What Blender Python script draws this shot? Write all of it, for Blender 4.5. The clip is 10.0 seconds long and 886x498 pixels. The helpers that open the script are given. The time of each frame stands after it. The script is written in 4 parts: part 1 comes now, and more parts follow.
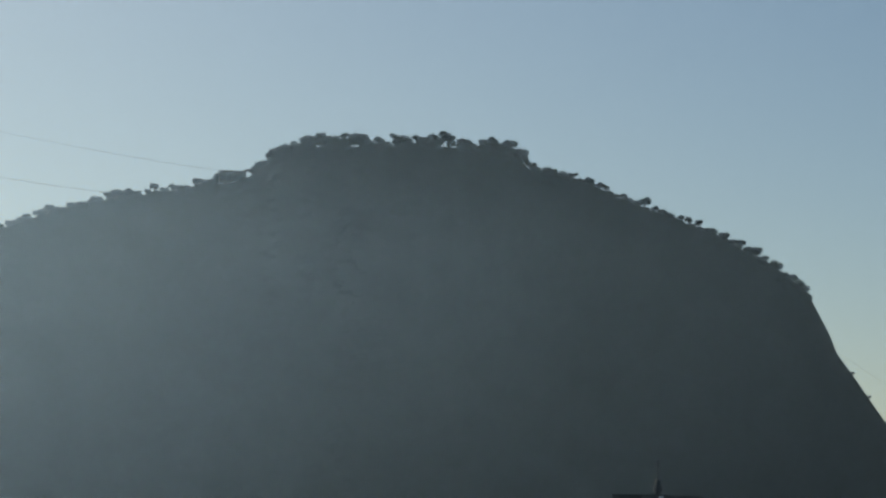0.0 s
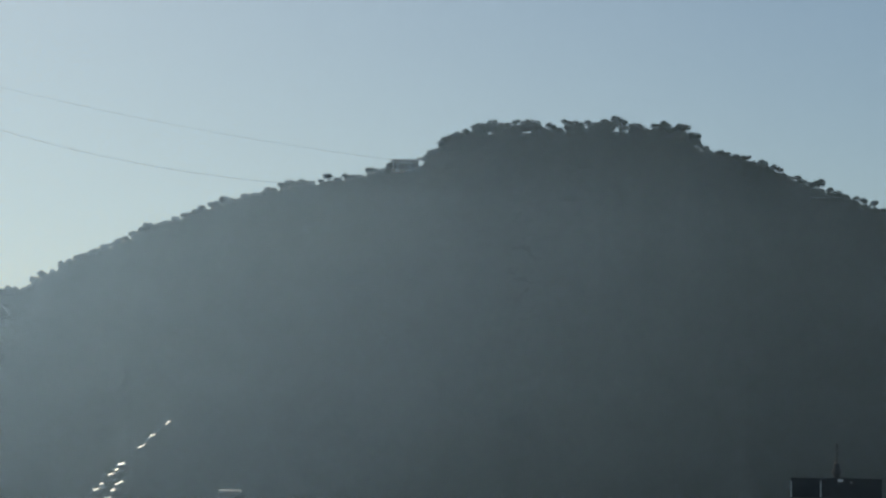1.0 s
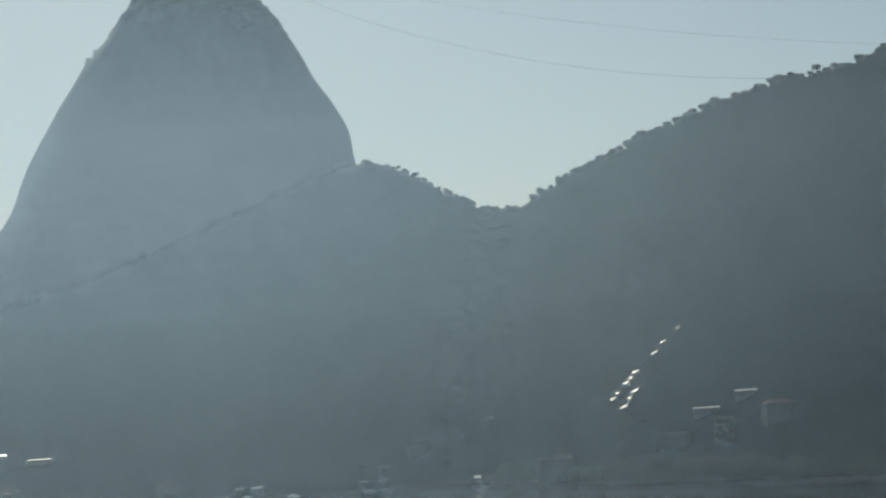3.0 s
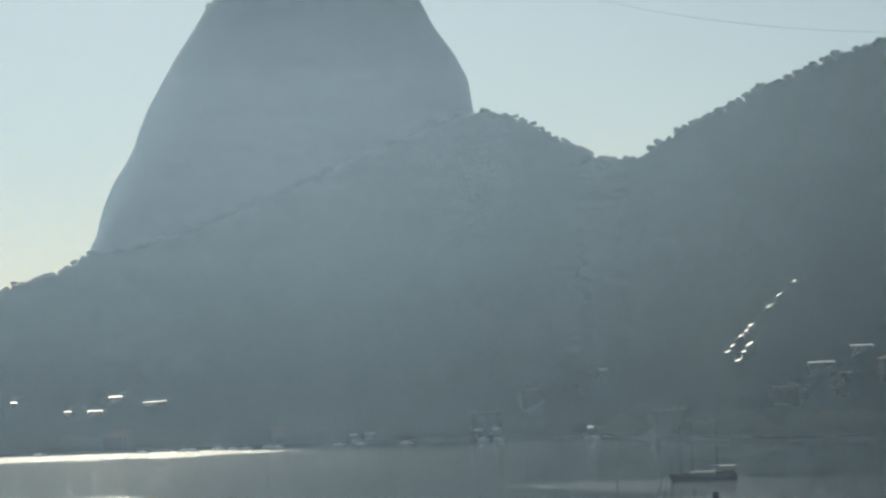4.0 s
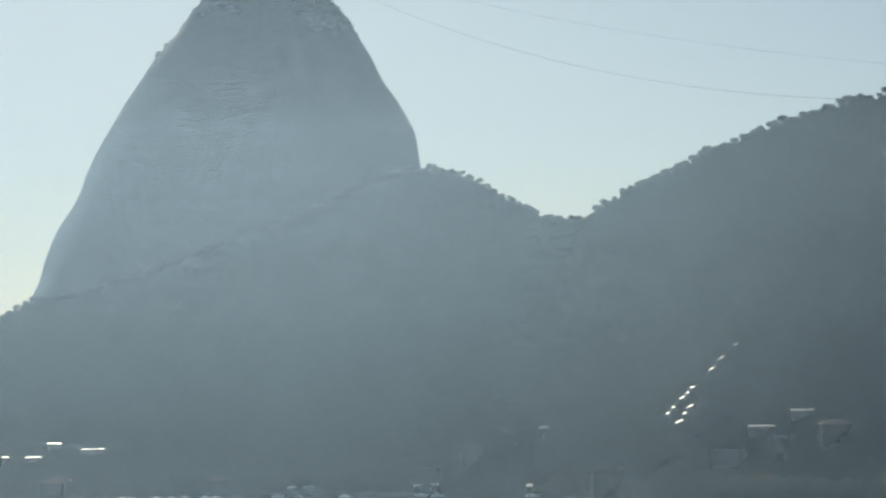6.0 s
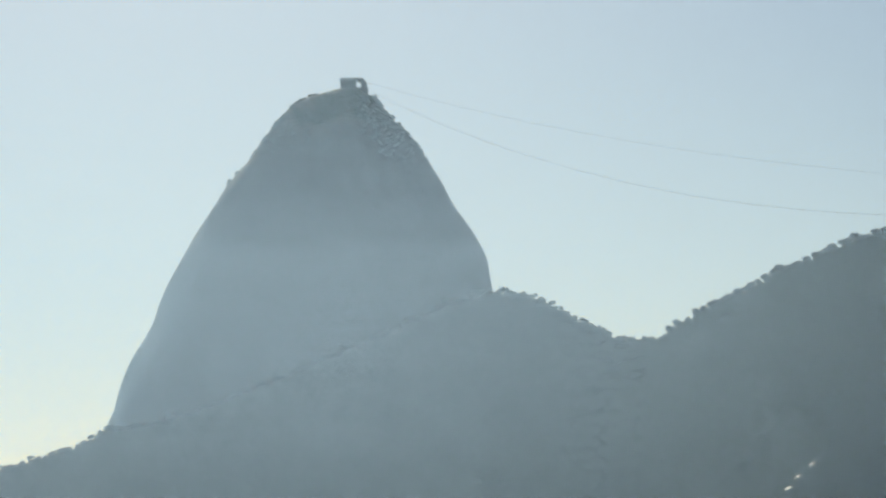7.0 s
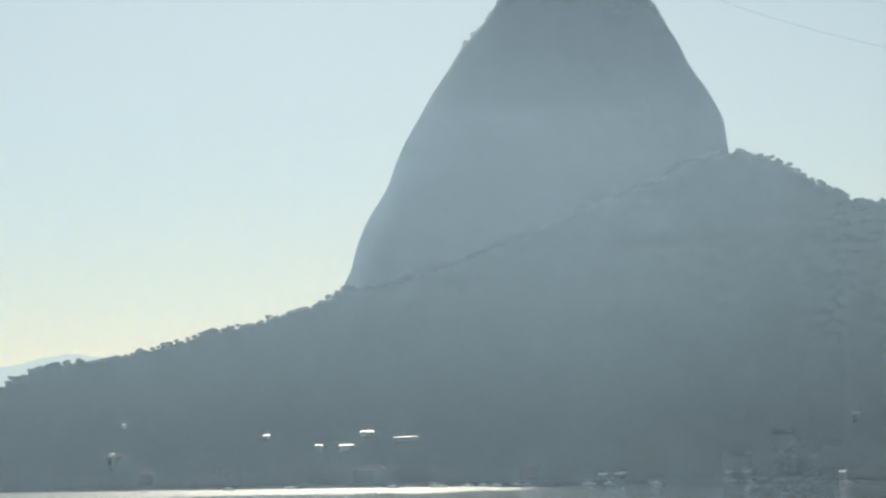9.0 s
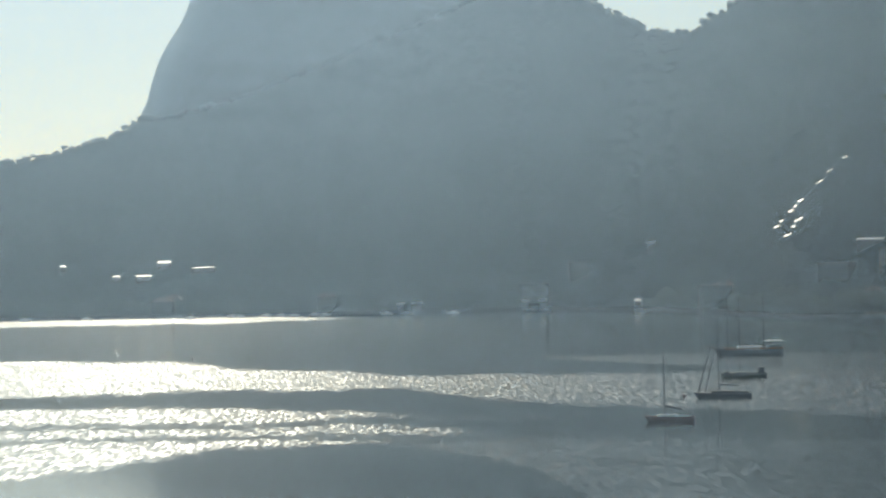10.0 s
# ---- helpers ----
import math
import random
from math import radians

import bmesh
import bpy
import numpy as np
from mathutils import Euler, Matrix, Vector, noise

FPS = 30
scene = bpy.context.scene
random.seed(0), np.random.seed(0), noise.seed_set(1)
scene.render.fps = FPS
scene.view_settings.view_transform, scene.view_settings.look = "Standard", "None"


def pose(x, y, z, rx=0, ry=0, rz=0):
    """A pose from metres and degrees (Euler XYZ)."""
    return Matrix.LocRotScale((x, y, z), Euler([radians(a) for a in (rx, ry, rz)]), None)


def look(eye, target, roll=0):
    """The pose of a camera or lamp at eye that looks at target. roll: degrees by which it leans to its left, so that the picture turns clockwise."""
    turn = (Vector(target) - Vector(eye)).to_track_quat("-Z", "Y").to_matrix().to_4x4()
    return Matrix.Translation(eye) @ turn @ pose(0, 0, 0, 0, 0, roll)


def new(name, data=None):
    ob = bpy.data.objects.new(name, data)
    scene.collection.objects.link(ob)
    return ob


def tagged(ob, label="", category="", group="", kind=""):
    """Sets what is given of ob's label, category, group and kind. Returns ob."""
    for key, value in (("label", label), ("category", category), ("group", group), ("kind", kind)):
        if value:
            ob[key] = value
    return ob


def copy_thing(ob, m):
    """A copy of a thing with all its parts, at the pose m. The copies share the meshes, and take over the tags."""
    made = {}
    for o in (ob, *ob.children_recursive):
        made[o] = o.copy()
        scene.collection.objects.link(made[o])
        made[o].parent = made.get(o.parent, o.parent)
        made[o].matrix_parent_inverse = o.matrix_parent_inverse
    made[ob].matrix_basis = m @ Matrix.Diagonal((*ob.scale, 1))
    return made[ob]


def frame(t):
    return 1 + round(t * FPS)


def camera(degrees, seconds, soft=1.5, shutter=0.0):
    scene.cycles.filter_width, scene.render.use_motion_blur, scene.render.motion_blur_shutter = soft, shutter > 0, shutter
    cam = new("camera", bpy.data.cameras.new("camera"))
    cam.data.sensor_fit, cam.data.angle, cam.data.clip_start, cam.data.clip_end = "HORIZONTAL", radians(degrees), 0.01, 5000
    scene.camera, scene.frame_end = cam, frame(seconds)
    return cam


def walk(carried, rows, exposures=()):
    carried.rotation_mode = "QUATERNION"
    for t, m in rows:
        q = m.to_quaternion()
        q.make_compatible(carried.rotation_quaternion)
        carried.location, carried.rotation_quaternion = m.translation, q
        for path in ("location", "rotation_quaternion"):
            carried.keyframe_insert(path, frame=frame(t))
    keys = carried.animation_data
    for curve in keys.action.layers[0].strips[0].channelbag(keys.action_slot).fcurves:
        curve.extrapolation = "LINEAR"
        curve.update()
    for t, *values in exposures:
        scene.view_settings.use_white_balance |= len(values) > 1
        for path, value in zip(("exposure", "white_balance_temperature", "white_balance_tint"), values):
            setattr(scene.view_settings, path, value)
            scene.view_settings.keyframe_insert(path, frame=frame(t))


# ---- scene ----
# The camera stands on a high balcony over the bay and turns from the wooded hill to the granite dome.
cam = camera(17.15, 10.0, soft=2.4)
EYE = 22.0
# seconds, turn to the left, look up, lean to the right (degrees)
ROWS = [
    (0.0, -17.424, 5.875, -1.623),
    (0.5, -16.166, 5.929, -1.425),
    (1.0, -14.029, 5.534, -1.044),
    (1.5, -11.409, 5.263, -0.386),
    (2.0, -7.618, 5.142, 0.835),
    (2.5, -5.876, 4.821, 2.039),
    (3.0, -4.27, 3.833, 3.216),
    (3.2, -3.409, 3.496, 3.321),
    (4.3, -1.811, 2.545, 1.997),
    (4.5, -2.217, 2.116, 1.813),
    (5.0, -3.059, 1.475, 1.631),
    (5.5, -3.185, 2.57, 1.018),
    (5.7, -3.231, 3.186, 0.859),
    (6.8, -2.153, 5.93, 0.922),
    (7.0, -1.704, 6.426, 1.511),
    (7.5, -0.272, 6.749, 1.948),
    (8.0, 2.066, 6.494, 1.573),
    (8.5, 3.107, 5.882, 0.963),
    (9.0, 2.96, 3.82, 0.975),
    (9.5, 1.479, 1.964, 1.199),
    (10.0, -0.922, 0.44, 1.2),
]
EXPOSURES = [(0.0, -0.27, 5930, 3), (1.0, -0.27, 5930, 3), (2.0, -0.3, 5930, 3), (2.5, -0.42, 5930, 3), (3.2, -0.37, 5930, 3), (4.3, -0.22, 5930, 3), (7.5, -0.12, 5930, 3), (8.5, -0.15, 5930, 3), (10.0, -0.02, 5930, 3)]
walk(cam, [(t, pose(0, 0, EYE, 90 + pitch, 0, yaw) @ pose(0, 0, 0, 0, 0, -lean)) for t, yaw, pitch, lean in ROWS], EXPOSURES)

# ---- light: a low morning sun behind the hills, slightly to the left of the dome ----
SUN_AZ, SUN_EL = -5.0, 25.0
world = bpy.data.worlds.new("world")
scene.world = world
world.use_nodes = True
wn = world.node_tree
sky = wn.nodes.new("ShaderNodeTexSky")
sky.sky_type, sky.sun_disc = "NISHITA", False
sky.sun_elevation, sky.sun_rotation = radians(SUN_EL), radians(SUN_AZ)
sky.air_density, sky.dust_density, sky.ozone_density, sky.altitude = 1.0, 0.5, 2.0, 0
wn.nodes["Background"].inputs["Strength"].default_value = 0.056
wn.links.new(sky.outputs[0], wn.nodes["Background"].inputs["Color"])
sun_data = bpy.data.lights.new("sun", "SUN")
sun_data.energy, sun_data.angle, sun_data.color = 5.0, radians(0.53), (1.0, 0.86, 0.64)
sun = new("sun", sun_data)
sun_dir = Vector((math.sin(radians(SUN_AZ)) * math.cos(radians(SUN_EL)), math.cos(radians(SUN_AZ)) * math.cos(radians(SUN_EL)), math.sin(radians(SUN_EL))))
sun.matrix_world = look(sun_dir * 3000, (0, 0, 0))


# ---- materials ----
def material(name, base, rough=0.8, metal=0.0, spread=0.25, scale=1.0, fine=8.0, bump=0.0, spec=0.5):
    """A surface with colour variation at two scales and a fine relief; scale is in repeats per metre."""
    m = bpy.data.materials.new(name)
    m.use_nodes = True
    n, l = m.node_tree.nodes, m.node_tree.links
    p = n["Principled BSDF"]
    geo = n.new("ShaderNodeNewGeometry")
    big, small, mix, ramp = n.new("ShaderNodeTexNoise"), n.new("ShaderNodeTexNoise"), n.new("ShaderNodeMix"), n.new("ShaderNodeValToRGB")
    for tex, s in ((big, scale), (small, scale * fine)):
        tex.inputs["Scale"].default_value, tex.inputs["Detail"].default_value = s, 4
        l.new(geo.outputs["Position"], tex.inputs["Vector"])
    mix.inputs[0].default_value = 0.4
    l.new(big.outputs[0], mix.inputs[2])
    l.new(small.outputs[0], mix.inputs[3])
    dark, light = [c * (1 - spread) for c in base], [min(0.9, c * (1 + spread)) for c in base]
    ramp.color_ramp.elements[0].position, ramp.color_ramp.elements[1].position = 0.32, 0.68
    ramp.color_ramp.elements[0].color, ramp.color_ramp.elements[1].color = (*dark, 1), (*light, 1)
    l.new(mix.outputs[0], ramp.inputs[0])
    l.new(ramp.outputs[0], p.inputs["Base Color"])
    p.inputs["Roughness"].default_value, p.inputs["Metallic"].default_value = rough, metal
    p.inputs["Specular IOR Level"].default_value = spec
    if bump:
        b = n.new("ShaderNodeBump")
        b.inputs["Strength"].default_value, b.inputs["Distance"].default_value = 0.6, bump
        l.new(small.outputs[0], b.inputs["Height"])
        l.new(b.outputs[0], p.inputs["Normal"])
    return m


def granite_material():
    """Grey-brown granite, streaked downwards by water, with dark lichen and scrub on the gentler parts."""
    m = material("granite", (0.2, 0.19, 0.18), 0.9, spread=0.1, scale=0.02, fine=12, bump=0.25, spec=0.1)
    n, l = m.node_tree.nodes, m.node_tree.links
    p, geo = n["Principled BSDF"], n["Geometry"]
    stretch, streak, ramp = n.new("ShaderNodeMapping"), n.new("ShaderNodeTexNoise"), n.new("ShaderNodeValToRGB")
    stretch.inputs["Scale"].default_value = (0.09, 0.09, 0.008)
    streak.inputs["Detail"].default_value = 5
    ramp.color_ramp.elements[0].position, ramp.color_ramp.elements[1].position = 0.42, 0.62
    ramp.color_ramp.elements[0].color, ramp.color_ramp.elements[1].color = (0.45, 0.45, 0.43, 1), (1, 1, 1, 1)
    wash = n.new("ShaderNodeMix")
    wash.data_type, wash.blend_type, wash.inputs[0].default_value = "RGBA", "MULTIPLY", 0.3
    l.new(geo.outputs["Position"], stretch.inputs["Vector"])
    l.new(stretch.outputs[0], streak.inputs["Vector"])
    l.new(streak.outputs[0], ramp.inputs[0])
    old = p.inputs["Base Color"].links[0].from_socket
    l.new(old, wash.inputs[6])
    l.new(ramp.outputs[0], wash.inputs[7])
    green, up, patch, high, edge = n.new("ShaderNodeMix"), n.new("ShaderNodeSeparateXYZ"), n.new("ShaderNodeTexNoise"), n.new("ShaderNodeMath"), n.new("ShaderNodeMapRange")
    green.data_type = "RGBA"
    green.inputs[7].default_value = (0.05, 0.065, 0.03, 1)
    patch.inputs["Scale"].default_value, patch.inputs["Detail"].default_value = 0.03, 6
    l.new(geo.outputs["Position"], patch.inputs["Vector"])
    l.new(geo.outputs["Position"], up.inputs[0])
    high.operation = "MULTIPLY_ADD"
    high.inputs[1].default_value = 160
    l.new(patch.outputs[0], high.inputs[0])
    l.new(up.outputs[2], high.inputs[2])
    edge.inputs[1].default_value, edge.inputs[2].default_value = 425, 450
    l.new(high.outputs[0], edge.inputs[0])
    l.new(edge.outputs[0], green.inputs[0])
    l.new(wash.outputs[2], green.inputs[6])
    l.new(green.outputs[2], p.inputs["Base Color"])
    return m


def water_material():
    """Sea water: calm slicks that mirror the hills, and wind-ruffled lanes that catch the sun."""
    m = bpy.data.materials.new("sea_water")
    m.use_nodes = True
    n, l = m.node_tree.nodes, m.node_tree.links
    p = n["Principled BSDF"]
    p.inputs["Base Color"].default_value = (0.02, 0.035, 0.04, 1)
    p.inputs["IOR"].default_value = 1.33
    geo = n.new("ShaderNodeNewGeometry")

    def calc(op, a, b=0.0, c=0.0):
        node = n.new("ShaderNodeMath")
        node.operation = op
        for k, v in enumerate((a, b, c)):
            if isinstance(v, (int, float)):
                node.inputs[k].default_value = v
            else:
                l.new(v, node.inputs[k])
        return node.outputs[0]

    def ripple(scale, detail=2.0, distortion=0.0):
        tex, stretch = n.new("ShaderNodeTexNoise"), n.new("ShaderNodeMapping")
        stretch.inputs["Scale"].default_value = (*scale, 1)
        tex.inputs["Scale"].default_value, tex.inputs["Detail"].default_value, tex.inputs["Distortion"].default_value = 1.0, detail, distortion
        l.new(geo.outputs["Position"], stretch.inputs[0])
        l.new(stretch.outputs[0], tex.inputs["Vector"])
        return tex.outputs[0]

    def spread(value, a, b, lo, hi):
        node = n.new("ShaderNodeMapRange")
        node.inputs[1].default_value, node.inputs[2].default_value, node.inputs[3].default_value, node.inputs[4].default_value = a, b, lo, hi
        l.new(value, node.inputs[0])
        return node.outputs[0]

    split, flat = n.new("ShaderNodeSeparateXYZ"), n.new("ShaderNodeVectorMath")
    flat.operation = "LENGTH"
    l.new(geo.outputs["Position"], split.inputs[0])
    l.new(geo.outputs["Position"], flat.inputs[0])
    bearing = spread(calc("ARCTAN2", split.outputs[0], split.outputs[1]), radians(-20), radians(20), 0, 1)
    away = calc("MULTIPLY", flat.outputs["Value"], 0.001)
    # ragged edges: long swings and short teeth, wider further out
    swing = calc("MULTIPLY", calc("SUBTRACT", ripple((0.035, 0.012), 5, 0.4), 0.5), calc("MULTIPLY", away, 0.11))
    teeth = calc("MULTIPLY", calc("SUBTRACT", ripple((0.3, 0.06), 2), 0.5), calc("MULTIPLY", away, 0.06))
    reach = calc("ADD", calc("ADD", away, swing), teeth)

    def border(table):
        ramp = n.new("ShaderNodeValToRGB")
        stops = ramp.color_ramp.elements
        for az, d in table:
            v = d / 2000
            stops.new((az + 20) / 40).color = (v, v, v, 1)
        stops.remove(stops[0])
        stops.remove(stops[-1])
        l.new(bearing, ramp.inputs[0])
        return calc("MULTIPLY", ramp.outputs[0], 2.0)

    ruffled = None
    for near, far, wind in LANES:
        over = spread(calc("DIVIDE", calc("SUBTRACT", reach, border(near)), away), -0.01, 0.025, 0, 1)
        under = spread(calc("DIVIDE", calc("SUBTRACT", border(far), reach), away), -0.01, 0.025, 0, wind)
        lane = calc("MULTIPLY", over, under)
        ruffled = lane if ruffled is None else calc("MAXIMUM", ruffled, lane)
    # cat's paws: single wavelets steep enough to throw the sun back
    paws = calc("ADD", calc("MULTIPLY", ripple((1.4, 0.15), 1), 0.82), calc("MULTIPLY", ripple((0.2, 0.04), 2), 0.18))
    rough = calc("MULTIPLY_ADD", ruffled, spread(paws, 0.43, 0.66, WAVELET[0], WAVELET[1]), CALM)
    l.new(rough, p.inputs["Roughness"])
    waves = calc("ADD", calc("MULTIPLY", ripple((0.5, 0.2)), 0.4), calc("MULTIPLY", ripple((0.12, 0.05)), 0.5))
    b = n.new("ShaderNodeBump")
    b.inputs["Distance"].default_value = 1.0
    l.new(calc("MULTIPLY_ADD", ruffled, 0.004, 0.008), b.inputs["Strength"])
    l.new(waves, b.inputs["Height"])
    l.new(b.outputs[0], p.inputs["Normal"])
    return m


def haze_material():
    """Pale blue strips standing in for haze: they let the sun through from behind and scatter it forward."""
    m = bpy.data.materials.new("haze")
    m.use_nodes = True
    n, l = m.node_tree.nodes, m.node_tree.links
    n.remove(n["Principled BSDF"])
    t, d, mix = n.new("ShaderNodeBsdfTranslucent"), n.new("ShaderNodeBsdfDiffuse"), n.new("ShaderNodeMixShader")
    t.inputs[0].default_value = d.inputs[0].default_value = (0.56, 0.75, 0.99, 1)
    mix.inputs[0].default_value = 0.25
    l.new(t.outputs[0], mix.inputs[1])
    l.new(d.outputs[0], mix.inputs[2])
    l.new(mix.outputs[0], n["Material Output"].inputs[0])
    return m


# wind lanes on the bay: near border, far border (bearing, metres) and strength of the wind
LANES = [([(-19, 1360), (-3, 1360), (0, 1450), (4, 1560), (6, 1640)], [(-19, 1760), (19, 1760)], 0.85),
         ([(-19, 557), (0, 556), (1.6, 505), (4.5, 462), (9.4, 423), (14, 400)], [(-19, 815), (-7.7, 808), (-5.6, 785), (-4.4, 772), (-3.1, 700), (0, 640), (4.4, 610), (8, 640), (13, 560)], 1.0),
         ([(1.9, 742), (2.6, 735), (4.7, 668), (6.5, 640), (12, 560)], [(1.9, 738), (2.6, 748), (4.5, 760), (6, 758), (11.5, 712), (16, 660)], 0.7),
         ([(-19, 442), (-4, 438), (1, 436)], [(-19, 525), (-7.7, 514), (-3.4, 498), (-1.2, 466), (0.6, 444)], 1.0),
         ([(-19, 406), (-3, 402), (1, 396)], [(-19, 436), (-3, 432), (1, 418), (2, 394)], 1.0),
         ([(-19, 310), (-6.7, 326), (-3.4, 369), (-1.2, 378), (0.5, 384)], [(-19, 402), (-3, 397), (0.5, 390)], 1.0),
         ([(-19, 300), (-0.5, 385), (2.5, 320), (6, 200), (19, 200)], [(-19, 290), (-0.5, 376), (1.6, 390), (4.5, 384), (9.4, 378), (14, 350)], 0.45)]
CALM, WAVELET = 0.09, (0.04, 0.188)
FOLIAGE = material("forest_leaves", (0.042, 0.05, 0.038), 0.8, spread=0.1, scale=0.03, fine=14, spec=0.0)


def vary_by_piece(m):
    n, l = m.node_tree.nodes, m.node_tree.links
    p = n["Principled BSDF"]
    info, add, frac, span, mul = n.new("ShaderNodeObjectInfo"), n.new("ShaderNodeMath"), n.new("ShaderNodeMath"), n.new("ShaderNodeMapRange"), n.new("ShaderNodeMix")
    frac.operation = "FRACT"
    l.new(info.outputs["Random"], add.inputs[0])
    l.new(n["Geometry"].outputs["Random Per Island"], add.inputs[1])
    l.new(add.outputs[0], frac.inputs[0])
    span.inputs[3].default_value, span.inputs[4].default_value = 0.94, 1.06
    l.new(frac.outputs[0], span.inputs[0])
    mul.data_type, mul.blend_type, mul.inputs[0].default_value = "RGBA", "MULTIPLY", 1.0
    l.new(p.inputs["Base Color"].links[0].from_socket, mul.inputs[6])
    l.new(span.outputs[0], mul.inputs[7])
    l.new(mul.outputs[2], p.inputs["Base Color"])


vary_by_piece(FOLIAGE)
BARK = material("bark", (0.13, 0.1, 0.075), 0.9, spread=0.3, scale=2.0)
SOIL = material("forest_floor", (0.042, 0.05, 0.038), 0.8, spread=0.1, scale=0.03, fine=14, spec=0.0)
GRANITE = granite_material()
WATER = water_material()
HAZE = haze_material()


# ---- small builders ----
def mesh_from(name, verts, faces, mat, smooth=False):
    me = bpy.data.meshes.new(name)
    me.from_pydata(verts, [], faces)
    me.materials.append(mat)
    if smooth:
        me.shade_smooth()
    me.update()
    return me


def part(name, bm, mat, parent=None, label="", smooth=False):
    me = bpy.data.meshes.new(name)
    bm.normal_update()
    bm.to_mesh(me)
    bm.free()
    me.materials.append(mat)
    if smooth:
        me.shade_smooth()
    ob = new(name, me)
    ob.parent = parent
    if label:
        tagged(ob, label)
    return ob


def polar(az, dist):
    return math.sin(radians(az)) * dist, math.cos(radians(az)) * dist


def fract(a, b=0.0, c=0.0):
    return noise.noise(Vector((a, b, c)))


# ---- sea ----
def build_sea():
    bm = bmesh.new()
    ring = [bm.verts.new((4900 * math.sin(k * math.tau / 96), 4900 * math.cos(k * math.tau / 96), 0)) for k in range(96)]
    bm.faces.new(list(reversed(ring)))
    return tagged(part("water", bm, WATER), "grey-blue bay water with calm slicks and sun glitter", "water", kind="structure")


build_sea()

# ---- the wooded land: a crest line (bearing in degrees, height of its look-up angle), from west to east ----
CREST_RIDGE = [(-20, 0.35), (-16, 0.6), (-13, 0.95), (-11.73, 1.2), (-11.0, 1.55), (-10.6, 1.68), (-9.57, 1.74), (-9.14, 1.82), (-8.48, 2.0), (-7.6, 2.23), (-6.84, 2.37), (-6.29, 2.54),
               (-5.63, 2.72), (-4.91, 3.02), (-3.86, 3.18), (-2.97, 3.45), (-1.5, 4.0), (0.5, 4.8), (1.8, 5.35)]
CREST_SADDLE = [(2.61, 5.57), (3.38, 5.46), (3.93, 5.2), (4.26, 4.98), (4.7, 4.78), (4.97, 4.6), (5.58, 4.46), (6.02, 4.6), (6.24, 4.8), (6.91, 5.16), (7.8, 5.53), (8.25, 5.78), (8.92, 6.0),
                (9.59, 6.27), (10.59, 6.6), (11.7, 6.83), (12.25, 6.88)]
CREST_HILL = [(12.96, 7.15), (13.73, 7.26), (14.21, 7.6), (14.87, 7.75), (15.76, 7.78), (16.05, 7.72), (17.09, 7.85), (17.76, 7.8), (18.71, 7.72), (19.16, 7.5), (19.89, 7.42), (20.89, 7.0),
              (22.01, 6.61), (22.67, 6.38), (23.34, 6.01), (23.89, 5.72), (24.33, 5.36), (24.61, 5.1), (25.0, 4.38), (25.12, 4.06), (25.45, 3.62), (25.78, 3.15), (26.07, 2.75), (26.8, 1.8), (27.6, 0.6), (28.2, -0.3)]
CREST = CREST_RIDGE + CREST_SADDLE + CREST_HILL
CREST_FAR = [(-20, 2050), (-6, 2040), (-4, 1990), (-1, 1960), (2.6, 1960), (5.6, 1880), (9, 1700), (13, 1570), (16, 1510), (20, 1480), (25, 1480), (28.2, 1480)]
SHORE_FAR = [(-20, 1700), (-9, 1620), (-4.4, 1585), (-1, 1575), (3, 1560), (4.8, 1500), (6.5, 1320), (8, 1190), (12, 1140), (20, 1115), (28.2, 1115)]
TREE_LIFT = [(-20, 2.4), (2.6, 2.2), (4, 1.1), (7, 1.1), (10, 1.7), (13.7, 2.4), (14.3, -1.2), (18.7, -1.2), (19.2, 2.5), (23, 2.4), (24.3, 1.7), (24.7, 0.8), (28.2, 0.8)]


columns = {}


def along(table, az):
    if id(table) not in columns:
        columns[id(table)] = np.array(table, float).T.copy()
    return float(np.interp(az, *columns[id(table)]))


def crest(az):
    """Distance and height of the bare crest at a bearing."""
    far = along(CREST_FAR, az)
    return far, EYE + far * math.tan(radians(along(CREST, az))) - along(TREE_LIFT, az)


def slope(u):
    """Share of the crest's height at the share u of the way from the shore: a flat by the water, then an even hillside."""
    if u < 0.16:
        return 0.012 + 0.03 * u / 0.16
    s = (u - 0.16) / 0.84
    return 0.042 + 0.958 * (s + 0.06 * math.sin(s * math.pi))


def land(az, u):
    """A place on the hillside: u = 0 at the water, 1 on the crest, more behind it."""
    far, top = crest(az)
    shore = along(SHORE_FAR, az)
    d = shore + (far - shore) * u
    x, y = polar(az, d)
    if u <= 1:
        broad = sum(crest(az + k)[1] for k in (-1.6, -0.8, 0, 0.8, 1.6)) / 5
        keep = u ** 6
        z = max(1.4, min(top * 1.05, broad) * (1 - keep) + top * keep) * slope(u)
        rough = min(1, 6 * u) * min(1, 5 * (1 - u))
        z += rough * (2.5 * fract(x * 0.008, y * 0.008) + 1.2 * fract(x * 0.03, y * 0.03, 3) + 0.3 * fract(x * 0.11, y * 0.11, 8)) * min(1, top / 60)
    else:
        z = top * (1 - (u - 1) * 1.6 - (u - 1) ** 2 * 6)
    return x, y, max(z, 1.2 if u > 0 else -1.0) if u < 1.3 else -3


